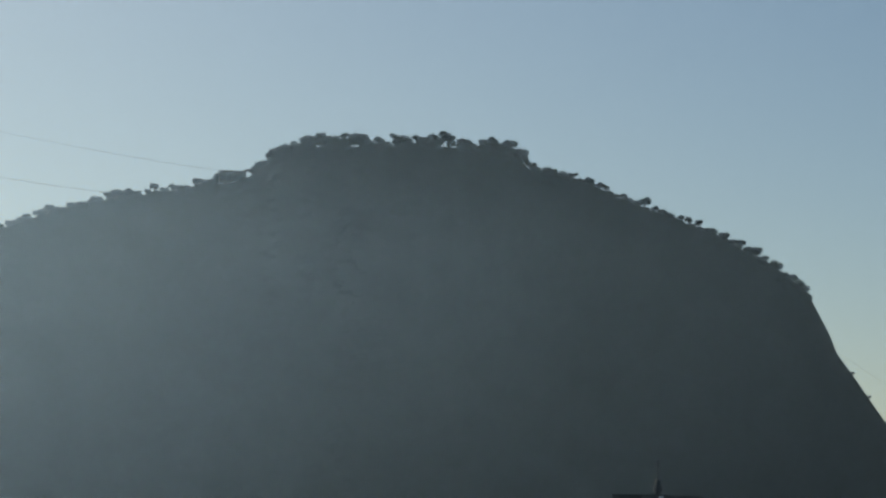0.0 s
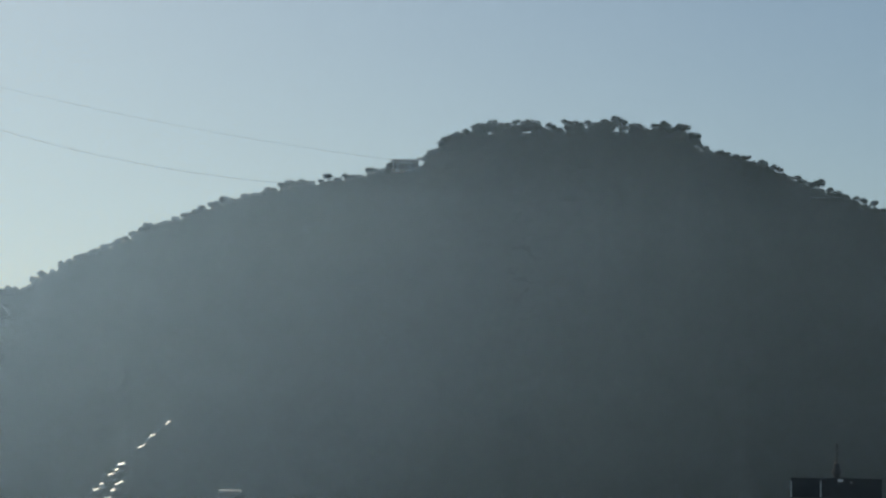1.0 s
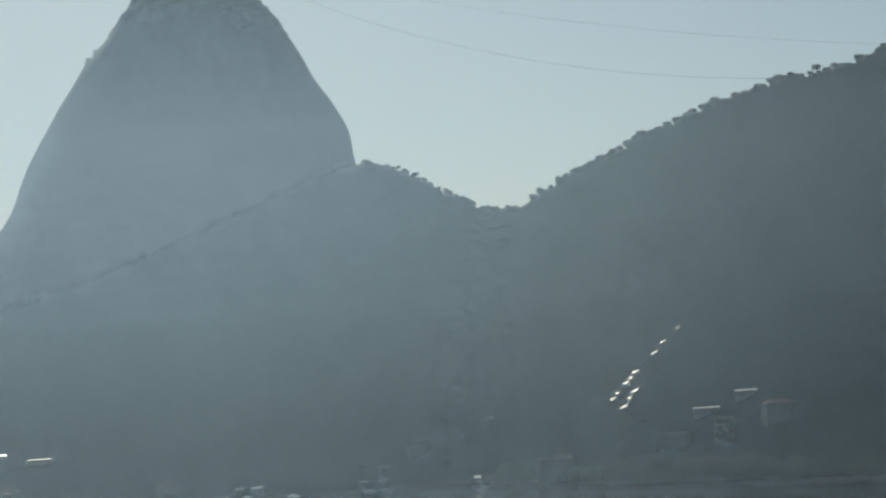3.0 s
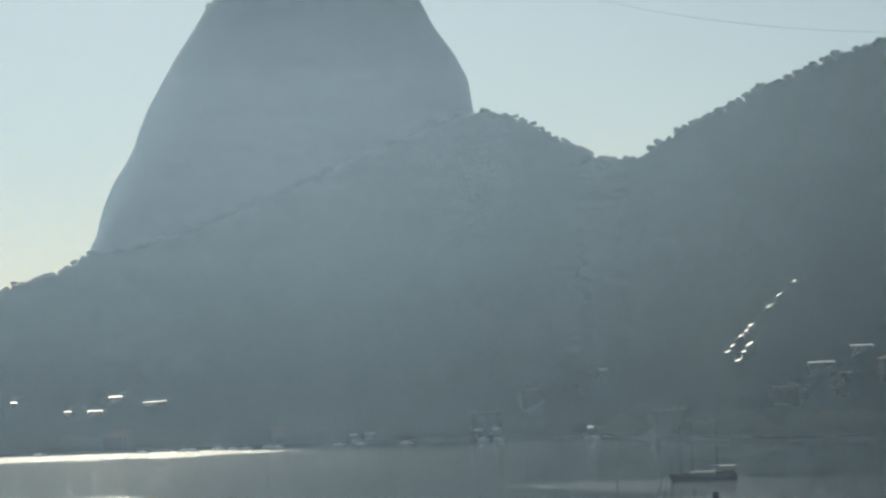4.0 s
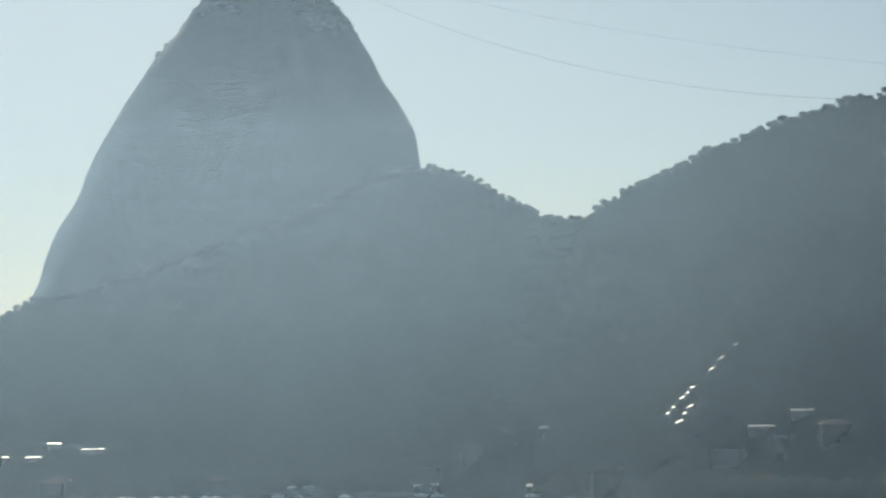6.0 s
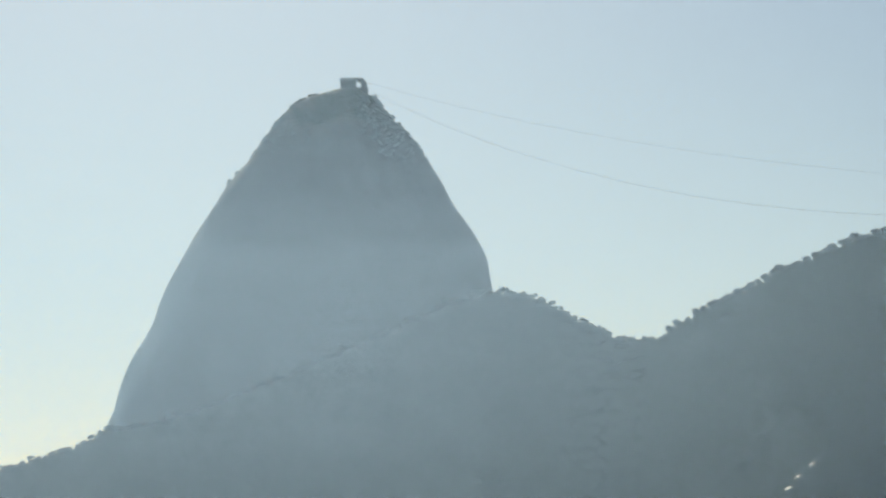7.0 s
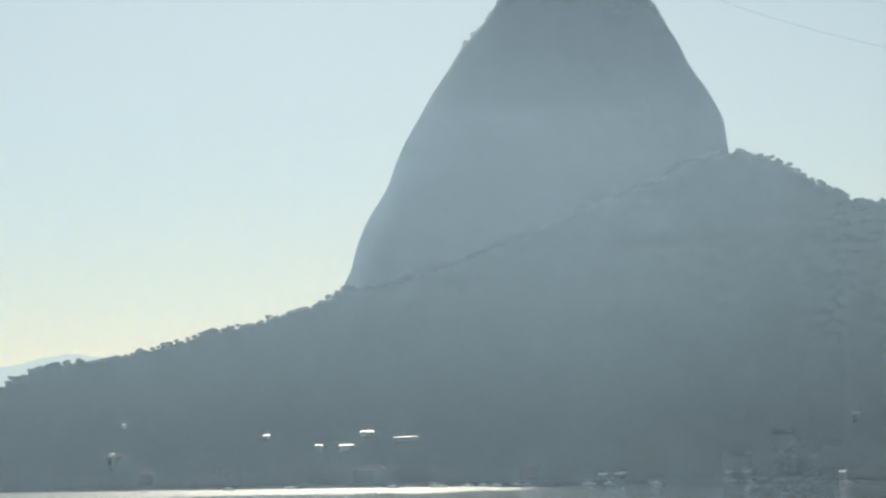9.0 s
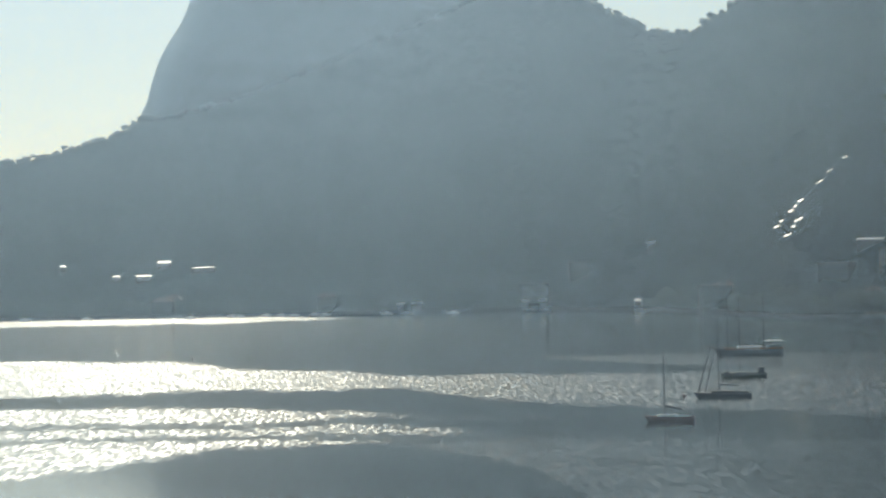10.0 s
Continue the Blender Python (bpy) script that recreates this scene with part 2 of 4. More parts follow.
def build_land():
    azs = np.arange(-20, 28.21, 0.08)
    us = [0, 0.004] + [0.16 * k / 6 for k in range(1, 6)] + [0.16 + 0.84 * k / 44 for k in range(45)] + [1.0, 1.04, 1.1, 1.2, 1.32]
    verts = [land(a, u) for a in azs for u in us]
    m = len(us)
    faces = [(i * m + j, (i + 1) * m + j, (i + 1) * m + j + 1, i * m + j + 1) for i in range(len(azs) - 1) for j in range(m - 1) if us[j] != us[j + 1]]
    ob = new("ground", mesh_from("ground", verts, faces, SOIL, True))
    return tagged(ob, "forested hill land rising from the far shore of the bay", "hill", kind="structure")


build_land()

# ---- the granite dome: height, west edge, east edge (metres from its axis) ----
DOME_Y = 2175
DOME = [(-4, -250, 190), (96, -205, 150), (138, -186, 128), (184, -171, 113), (209, -154, 106), (237, -144, 100), (250, -137, 99), (266, -128, 94), (280, -119, 87), (297, -108, 73),
        (321, -93, 63), (333, -80, 55), (343, -73, 50), (352, -67, 42), (360, -60, 34), (369, -54, 26), (379, -41, 18), (385, -27, 11), (388, -10, 5)]


def build_dome():
    zs = np.concatenate([np.arange(-4, 336, 4.0), np.arange(336, 388, 2.0), [388]])
    table = np.array(DOME, float)
    turns = 144
    verts, faces = [], []
    for z in zs:
        reach = [z + k for k in ((-9, -5, 0, 5, 9) if z < 336 else (-3, 0, 3))]
        west, east = np.interp(reach, table[:, 0], table[:, 1]).mean(), np.interp(reach, table[:, 0], table[:, 2]).mean()
        mid, half = (west + east) / 2, (east - west) / 2
        for k in range(turns):
            a = k * math.tau / turns
            c, s = math.cos(a), math.sin(a)
            flute = 1 + 0.02 * fract(c * 3, s * 3, z * 0.006) + 0.012 * fract(c * 9, s * 9, z * 0.02)
            side = 1 + 0.012 * fract(c * 6, s * 6, z * 0.05)
            verts.append((mid + half * c * side, DOME_Y + half * 1.05 * s * flute, z))
    n = len(zs)
    for i in range(n - 1):
        for k in range(turns):
            q = (k + 1) % turns
            faces.append((i * turns + k, i * turns + q, (i + 1) * turns + q, (i + 1) * turns + k))
    faces.append(tuple(range((n - 1) * turns, n * turns)))
    ob = new("granite_dome", mesh_from("granite_dome", verts, faces, GRANITE, True))
    return tagged(ob, "tall bare granite dome mountain with scrub on its summit", "mountain", kind="structure")


build_dome()


# ---- haze: added streaks far finer than the eye can part; their cover imitates bright and shaded air ----
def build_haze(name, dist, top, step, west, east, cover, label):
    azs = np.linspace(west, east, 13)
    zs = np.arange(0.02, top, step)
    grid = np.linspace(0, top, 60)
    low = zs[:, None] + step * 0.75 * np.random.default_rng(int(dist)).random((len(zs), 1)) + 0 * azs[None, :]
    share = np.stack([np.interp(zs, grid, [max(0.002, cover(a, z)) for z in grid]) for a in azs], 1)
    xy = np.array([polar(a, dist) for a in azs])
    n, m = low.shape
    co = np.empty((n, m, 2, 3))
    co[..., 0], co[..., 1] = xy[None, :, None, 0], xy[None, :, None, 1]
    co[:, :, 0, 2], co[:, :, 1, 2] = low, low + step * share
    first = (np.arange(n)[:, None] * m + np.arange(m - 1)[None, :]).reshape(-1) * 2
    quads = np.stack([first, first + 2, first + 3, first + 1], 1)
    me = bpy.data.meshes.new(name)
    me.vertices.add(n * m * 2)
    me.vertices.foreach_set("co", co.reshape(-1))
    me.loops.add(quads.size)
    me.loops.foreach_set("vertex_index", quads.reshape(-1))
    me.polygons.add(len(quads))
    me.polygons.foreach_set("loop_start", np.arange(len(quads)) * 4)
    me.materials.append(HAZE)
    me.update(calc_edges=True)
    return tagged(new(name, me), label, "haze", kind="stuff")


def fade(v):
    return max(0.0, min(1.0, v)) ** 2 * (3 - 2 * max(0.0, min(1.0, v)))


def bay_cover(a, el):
    """Strip cover over the bay: thin to the east, thicker to imitate glow towards the sun, thinner low down for shaded
    air.
    """
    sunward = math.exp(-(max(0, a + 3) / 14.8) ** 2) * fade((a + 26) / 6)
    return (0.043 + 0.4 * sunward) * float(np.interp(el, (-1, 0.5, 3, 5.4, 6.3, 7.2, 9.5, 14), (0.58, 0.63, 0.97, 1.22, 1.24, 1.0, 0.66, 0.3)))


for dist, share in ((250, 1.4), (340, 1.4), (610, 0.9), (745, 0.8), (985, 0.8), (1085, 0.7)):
    build_haze("haze", dist, EYE + dist * 0.26, 0.05 * dist / 1085, -26, 36, lambda a, z, d=dist, k=share: k * bay_cover(a, math.degrees(math.atan2(z - EYE, d))) / 6, "fine strips standing in for thin pale blue haze over the bay water")
# strips before the dome: more cover low and to the west imitates brighter air
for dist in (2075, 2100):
    build_haze("haze", dist, 430, 0.1, -24, 14, lambda a, z: 0.09 * (0.3 + 0.7 * fade((-2 - a) / 4)) * fade((14 - a) / 8) * fade((a + 24) / 8) * (0.4 + 0.6 * fade((330 - z) / 130)) * fade((430 - z) / 60), "fine strips standing in for bright sunlit haze in front of the granite dome")


# ---- forest ----
def lump(seed, radius, flat=1.0, level=1):
    """An uneven rounded clump of leaves."""
    bm = bmesh.new()
    bmesh.ops.create_icosphere(bm, subdivisions=level, radius=1)
    for v in bm.verts:
        d = v.co.normalized()
        v.co = d * radius * (1 + 0.3 * noise.noise(d * 2.1 + Vector((seed * 7.3, 0, 0))))
        v.co.z *= flat
    return bm


def build_forest():
    """The woods on the slopes: many crowns, too many to count, in one mesh."""
    rng = np.random.default_rng(7)
    shapes, tris = [], None
    for k in range(6):
        bm = lump(k, 1.0, 0.75)
        bm.verts.index_update()
        shapes.append(np.array([v.co[:] for v in bm.verts]))
        tris = np.array([[v.index for v in f.verts] for f in bm.faces])
        bm.free()
    all_v, all_f, lean, count = [], [], [], 0

    def upright(az, u):
        a, b, c = (Vector(land(p, q)) for p, q in ((az, u), (az + 1.2, u), (az, u + 0.15 if u < 0.8 else u - 0.15)))
        up = (b - a).cross(c - a).normalized()
        return tuple(up if up.z > 0 else -up)

    for _ in range(15000):
        az, u = rng.uniform(-15, 26.5), rng.uniform(0.02, 1.0)
        if (u < 0.2 and rng.random() < 0.6) or (az > 16.8 and 0.2 < u < 0.96) or (az > 24.2 and u > 0.5):
            continue
        x, y, z = land(az, min(u, 0.99))
        if any(abs(x - p) < 9 and -22 < y - q < 80 for p, q in CLEAR):
            continue
        size = rng.choice((2.4, 3.4, 4.6, 6.0)) * rng.uniform(0.8, 1.2) * (0.8 if u < 0.2 else 1) * min(1, 0.45 + 4 * (1 - u))
        turn = rng.uniform(0, math.tau)
        c, q = math.cos(turn), math.sin(turn)
        v = shapes[rng.integers(6)] * size * np.array([1, 1, rng.uniform(0.8, 1.3)])
        v = np.stack([v[:, 0] * c - v[:, 1] * q + x, v[:, 0] * q + v[:, 1] * c + y, v[:, 2] * 0.7 + z - size * 0.05], 1)
        all_v.append(v)
        lean += [upright(az, min(u, 0.99))] * len(v)
        all_f.append(tris + count)
        count += len(v)
    for _ in range(500):
        az, u = rng.uniform(-14, 14), rng.uniform(0.015, 0.24)
        x, y, z = land(az, u)
        if any(abs(x - p) < 9 and -22 < y - q < 80 for p, q in CLEAR):
            continue
        size = rng.uniform(3.2, 6.0)
        v = shapes[rng.integers(6)] * size * np.array([1, 1, rng.uniform(0.9, 1.4)])
        all_v.append(v + np.array([x, y, z + size * 0.55]))
        lean += [upright(az, u)] * len(v)
        all_f.append(tris + count)
        count += len(v)
    for x, y, z, size in THICKET:
        v = shapes[rng.integers(6)] * size * np.array([1, 1, rng.uniform(1.0, 1.5)])
        all_v.append(v + np.array([x, y, z]))
        lean += [upright(math.degrees(math.atan2(x, y)), 0.95)] * len(v)
        all_f.append(tris + count)
        count += len(v)
    me = mesh_from("forest", np.concatenate(all_v).tolist(), np.concatenate(all_f).tolist(), FOLIAGE, True)
    # the leaf mass of a far canopy shades like the slope that it covers
    me.normals_split_custom_set_from_vertices(lean)
    tagged(new("forest", me), "dense dark green tropical forest covering the hillsides", "forest", kind="stuff")


CLEAR = []
THICKET = []


def tube(bm, a, b, ra, rb, sides=7):
    """A tapered round bar from a to b."""
    a, b = Vector(a), Vector(b)
    d = (b - a).normalized()
    p = d.orthogonal().normalized()
    q = d.cross(p)
    rings = [[bm.verts.new(c + (p * math.cos(k * math.tau / sides) + q * math.sin(k * math.tau / sides)) * r) for k in range(sides)] for c, r in ((a, ra), (b, rb))]
    for k in range(sides):
        bm.faces.new((rings[0][k], rings[0][(k + 1) % sides], rings[1][(k + 1) % sides], rings[1][k]))
    bm.faces.new(list(reversed(rings[0])))
    bm.faces.new(rings[1])


def build_tree(seed, height, spread, crown_base, label):
    """A tree: a tapered trunk with limbs, and a crown of many small leaf sprays with gaps."""
    rng = random.Random(seed)
    root = new("tree")
    trunk = bmesh.new()
    fork = height * crown_base
    tube(trunk, (0, 0, -1.5), (0.15, 0, fork), 0.32, 0.22)
    heads = []
    for k in range(7):
        a = k * 2.4 + rng.uniform(-0.4, 0.4)
        r = spread * rng.uniform(0.25, 0.75)
        tip = (math.cos(a) * r, math.sin(a) * r, fork + (height - fork) * rng.uniform(0.35, 0.8))
        tube(trunk, (0.15, 0, fork), tip, 0.15, 0.05, 5)
        heads.append(tip)
    part("trunk", trunk, BARK, root)
    verts, faces = [], []
    for hx, hy, hz in heads:
        size = spread * rng.uniform(0.38, 0.55)
        bm = lump(rng.random() * 9, size * 0.74, 0.8, 2)
        bm.verts.index_update()
        base = len(verts)
        verts += [(v.co.x + hx, v.co.y + hy, v.co.z + hz) for v in bm.verts]
        faces += [tuple(v.index + base for v in f.verts) for f in bm.faces]
        bm.free()
        for _ in range(120):
            d = Vector((rng.gauss(0, 1), rng.gauss(0, 1), rng.gauss(0, 1))).normalized()
            c = Vector((hx, hy, hz)) + Vector((d.x, d.y, d.z * 0.85)) * size * rng.uniform(0.65, 1.2)
            p, q = d.orthogonal().normalized(), Vector((rng.gauss(0, 1), rng.gauss(0, 1), rng.gauss(0, 0.6))).normalized()
            w, h = rng.uniform(0.18, 0.4), rng.uniform(0.3, 0.6)
            base = len(verts)
            verts += [tuple(c - p * w - q * h * 0.3), tuple(c + p * w), tuple(c + q * h), tuple(c - p * w + q * h * 0.7)]
            faces.append((base, base + 1, base + 2, base + 3))
    crown = new("crown", mesh_from("crown", verts, faces, FOLIAGE))
    crown.parent = root
    return tagged(root, label, "tree", "trees along the crest")


TREES = [build_tree(1, 9, 4.0, 0.35, "rounded dark green forest tree on the hill crest"), build_tree(2, 10, 5.0, 0.6, "flat-topped spreading tree standing on the hill crest"),
         build_tree(3, 8, 3.2, 0.3, "dense bushy dark tree on the hill crest"), build_tree(4, 11, 3.6, 0.5, "tall forest tree with a ragged crown"),
         build_tree(5, 7, 3.8, 0.25, "low wide-crowned tree on the ridge"), build_tree(6, 9, 4.6, 0.65, "thin umbrella-shaped tree with gaps in its crown")]
rng = random.Random(12)
first = set()


def plant(kind, x, y, z, size):
    m = pose(x, y, z, 0, 0, rng.uniform(0, 360)) @ Matrix.Scale(size, 4)
    if kind not in first:
        first.add(kind)
        TREES[kind].matrix_world = m
        return TREES[kind]
    ob = copy_thing(TREES[kind], m)
    ob.matrix_basis = m
    return ob


def plant_crest():
    az = -13.8
    while az < 24.6:
        far, _ = crest(az)
        hill = 14.1 < az < 19.1
        kind = rng.choice((0, 2, 4, 0, 3))
        size = rng.uniform(0.65, 0.95) if hill else rng.uniform(0.75, 1.05) if rng.random() < 0.15 else rng.uniform(0.5, 0.85)
        swell = 1 + 0.25 * fract(az * 2.3, 4.0) + 0.25 * fract(az * 6.1, 9.0)
        show = (5.8 * (1 + 0.7 * fract(az * 4.7, 2.0)) * rng.uniform(0.8, 1.2) if hill else 3.4 * rng.uniform(0.6, 1.45) + 1.0 * (size > 0.75)) * swell
        x, y, z = land(az, 0.999)
        if not (13.02 < az < 13.62 or 15.98 < az < 16.12):
            plant(kind, x, y, z + show - size * (8.6, 10, 7.7, 10.6, 6.8, 9)[kind], size)
            # low growth closes the canopy down to the ground
            for shift in (0.0, 1.7):
                low_x, low_y, low_z = land(az + math.degrees(shift / far), 0.998)
                thick = rng.uniform(1.5, 2.5) * (1.25 if hill else 1)
                THICKET.append((low_x, low_y, low_z + show * rng.uniform(0.5, 0.75) - thick * 0.7 if hill else low_z + show * rng.uniform(0.25, 0.5) - thick * 0.7, thick))
        az += math.degrees(((2.4 if hill else 2.3) + 3.0 * rng.random()) / far)


plant_crest()
# single trees that stand out on the skyline
for az, kind, size in ((18.7, 5, 0.75), (23.25, 5, 0.62), (24.25, 5, 0.55), (14.75, 1, 0.7), (8.25, 2, 0.8), (13.8, 5, 0.7), (11.75, 1, 0.6), (25.44, 2, 0.3), (25.76, 4, 0.3)):
    x, y, z = land(az, 0.995)
    plant(kind, x, y, z, size)
# scrub on the summit of the dome: bushes on its shoulders, and a low cover over its cap
heights, wests, easts = zip(*DOME)
z = 318.0
while z < 384:
    for edge in (wests, easts):
        if rng.random() < (0.3 if z < 338 else 0.85):
            x = float(np.interp(z, heights, edge))
            plant(rng.choice((0, 2, 4)), x * 0.985, DOME_Y - 1, z - 2.3, rng.uniform(0.36, 0.68))
    z += rng.uniform(2.0, 4.0) if z < 372 else rng.uniform(0.7, 1.3)
for x, size in ((-28, 0.6), (-20, 0.5), (-15, 0.55), (16, 0.75)):
    plant(rng.choice((0, 2, 4)), x, DOME_Y - 3, float(np.interp(abs(x), (5, 27, 41), (386, 384, 379))) - (2.0 if x < 0 else 6.5), size)


def build_summit_scrub():
    dice = np.random.default_rng(31)
    verts, faces = [], []
    for _ in range(1500):
        z = 388 - 62 * dice.random() ** 1.3
        if z < 348 and dice.random() < (348 - z) / 26:
            continue
        west, east = float(np.interp(z, heights, wests)), float(np.interp(z, heights, easts))
        a = dice.uniform(0, math.tau)
        inner = 1.0 if z < 384 else dice.random() ** 0.5
        mid, half = (west + east) / 2, (east - west) / 2
        bm = lump(dice.random() * 9, dice.uniform(1.2, 2.6), 0.45)
        bm.verts.index_update()
        base, x, y = len(verts), mid + half * math.cos(a) * inner, DOME_Y + half * 1.05 * math.sin(a) * inner
        verts += [(v.co.x + x, v.co.y + y, v.co.z + z - 1.1) for v in bm.verts]
        faces += [tuple(v.index + base for v in f.verts) for f in bm.faces]
        bm.free()
    me = mesh_from("summit_scrub", verts, faces, FOLIAGE, True)
    me.normals_split_custom_set_from_vertices([(0, -0.8, 0.6)] * len(verts))
    tagged(new("summit_scrub", me), "low dark scrub over the cap of the granite dome", "scrub", kind="stuff")


build_summit_scrub()


# ---- paints ----
WHITE = material("white_paint", (0.78, 0.78, 0.75), 0.45, spread=0.06, scale=0.8)
ROOF_SHEET = material("white_roof_sheet", (0.75, 0.75, 0.72), 0.52, spread=0.1, scale=0.6)
CONCRETE = material("concrete", (0.19, 0.186, 0.175), 0.85, spread=0.2, scale=0.35, fine=10)
STONE = material("dark_wet_stone", (0.075, 0.075, 0.07), 0.85, spread=0.25, scale=0.5, fine=8)
BEIGE = material("beige_plaster", (0.17, 0.14, 0.1), 0.85, spread=0.12, scale=0.3)
CREAM = material("cream_plaster", (0.11, 0.105, 0.095), 0.85, spread=0.12, scale=0.3)
TILE = material("clay_roof", (0.1, 0.06, 0.045), 0.9, spread=0.25, scale=0.7)
GLASS = material("window_glass", (0.05, 0.052, 0.055), 0.5, spread=0.1, scale=1)
DARK = material("dark_cladding", (0.022, 0.023, 0.026), 0.55, spread=0.2, scale=1.2)
STEEL = material("dark_steel", (0.06, 0.06, 0.065), 0.5, 0.6, spread=0.2, scale=3)
CABLE = material("steel_cable", (0.1, 0.1, 0.1), 0.6, 0.5, spread=0.1, scale=1)
RED_HULL = material("maroon_hull", (0.11, 0.028, 0.022), 0.4, spread=0.15, scale=1.5)
NAVY_HULL = material("dark_blue_hull", (0.028, 0.035, 0.045), 0.4, spread=0.15, scale=1.5)
GREEN_HULL = material("green_hull", (0.045, 0.065, 0.045), 0.5, spread=0.2, scale=1.2)
WOOD = material("varnished_wood", (0.2, 0.1, 0.045), 0.45, spread=0.25, scale=2)
SAILCLOTH = material("sail_cover", (0.05, 0.055, 0.075), 0.85, spread=0.15, scale=3)
FAR_GLOW = material("far_hills_glow", (0.07, 0.08, 0.05), 0.9, spread=0.2, scale=0.01)
# a pale emission on the far hills stands in for the haze before them
FAR_GLOW.node_tree.nodes["Principled BSDF"].inputs["Emission Color"].default_value = (0.66, 0.68, 0.6, 1)
FAR_GLOW.node_tree.nodes["Principled BSDF"].inputs["Emission Strength"].default_value = 0.8


def box(bm, x0, x1, y0, y1, z0, z1):
    v = [bm.verts.new((x, y, z)) for z in (z0, z1) for x, y in ((x0, y0), (x1, y0), (x1, y1), (x0, y1))]
    for f in ((3, 2, 1, 0), (4, 5, 6, 7), (0, 1, 5, 4), (1, 2, 6, 5), (2, 3, 7, 6), (3, 0, 4, 7)):
        bm.faces.new([v[i] for i in f])


def block(name, size, mat, parent, label="", bevel=0.0):
    """A box from (x0, x1, y0, y1, z0, z1), its edges eased."""
    bm = bmesh.new()
    box(bm, *size)
    if bevel:
        bmesh.ops.bevel(bm, geom=bm.edges[:], offset=bevel, segments=2, affect="EDGES")
    return part(name, bm, mat, parent, label)


def sight(az, el):
    """Where the line at this bearing and angle from the balcony meets the hillside."""
    best = min((k / 400 for k in range(2, 400)), key=lambda u: abs(math.degrees(math.atan2(land(az, u)[2] - EYE, math.hypot(*land(az, u)[:2]))) - el))
    return land(az, best)


# ---- cable car: stations and cables ----
def build_summit_station():
    root = new("cable_station")
    root.location = (0, DOME_Y, 385.0)
    block("hall", (-8.8, 3.2, -6, 6, -4, 10.6), CONCRETE, root, bevel=0.3)
    block("roof", (-9.2, 7.0, -6.4, 6.4, 10.6, 11.7), CONCRETE, root, "flat weathered concrete roof slab", 0.25)
    block("floor", (3.2, 11.6, -6, 6, -5, 4.4), CONCRETE, root)
    bm = bmesh.new()
    outline = [(6.4, 3.2), (11.4, 3.2), (11.3, 5.2), (10.4, 8.4), (8.8, 10.6), (7.0, 11.7), (5.2, 10.6), (6.2, 9.4), (6.6, 7)]
    a = [bm.verts.new((x, -6, z)) for x, z in outline]
    b = [bm.verts.new((x, 6, z)) for x, z in outline]
    bm.faces.new(a)
    bm.faces.new(list(reversed(b)))
    for k in range(len(a)):
        q = (k + 1) % len(a)
        bm.faces.new((a[q], a[k], b[k], b[q]))
    bmesh.ops.recalc_face_normals(bm, faces=bm.faces)
    part("curved_wall", bm, CONCRETE, root)
    for k in range(4):
        win = block("window", (-7.6 + 2.5 * k, -5.8 + 2.5 * k, -6.08, -5.9, 4.2, 7.2), GLASS, root)
    tagged(root, "concrete cable car station with an open bay on the dome summit", "cable station")


def build_hill_station():
    root = new("cable_station")
    x, y, z = land(13.32, 1.0)
    root.matrix_world = pose(x, y, z - 3.3, 0, 0, -13.3)
    block("hall", (-8.5, 5.0, -5, 6, -6, 6.2), CONCRETE, root, bevel=0.2)
    block("roof", (-9.0, 5.4, -5.5, 6.5, 6.2, 6.8), CONCRETE, root, "flat pale concrete roof", 0.1)
    block("canopy", (4.6, 11.0, -4, 5, 7.6, 8.1), CONCRETE, root, "thin projecting canopy roof", 0.1)
    for k in (5.2, 10.2):
        bm = bmesh.new()
        tube(bm, (k, 0, -6), (k, 0, 7.6), 0.25, 0.22)
        part("post", bm, STEEL, root)
    for k in range(4):
        block("window", (-7.6 + 3 * k, -5.5 + 3 * k, -5.07, -4.9, 1.6, 4.4), GLASS, root)
    tagged(root, "low flat-roofed cable car station among trees on the hilltop", "cable station")


build_summit_station()
build_hill_station()


def build_cable(a, b, sag, side, r=0.05):
    """A steel rope hanging between two points."""
    a, b = Vector(a) + Vector((side, 0, 0)), Vector(b) + Vector((side, 0, 0))
    bm = bmesh.new()
    pts = [a.lerp(b, k / 30) - Vector((0, 0, sag * 4 * (k / 30) * (1 - k / 30))) for k in range(31)]
    rings = [[bm.verts.new(p + Vector((0.4, 0.9, 0)) * r * math.cos(k * math.tau / 6) + Vector((0, 0, r * math.sin(k * math.tau / 6)))) for k in range(6)] for p in pts]
    for p, q in zip(rings[:-1], rings[1:]):
        for k in range(6):
            bm.faces.new((p[k], p[(k + 1) % 6], q[(k + 1) % 6], q[k]))
    tagged(part("cable", bm, CABLE), "thin dark steel cable sagging between two mountain stations", "cable", "cable car ropes")


hx, hy = polar(13.3, 1590)
for side in (0, 1.6):
    build_cable((9, DOME_Y, 389), (hx, hy, 208), 30, side)
for side in (0, 1.5):
    build_cable((10, DOME_Y, 394), (hx + 32, hy + 6, 222), 14, side, 0.035)
tx, ty = polar(31, 1700)
sx, sy = polar(20.5, 1500)
for lift, sag in ((0, 14), (26, 10)):
    build_cable((sx, sy, 186 + lift), (tx, ty, 18 + lift), sag, 0)


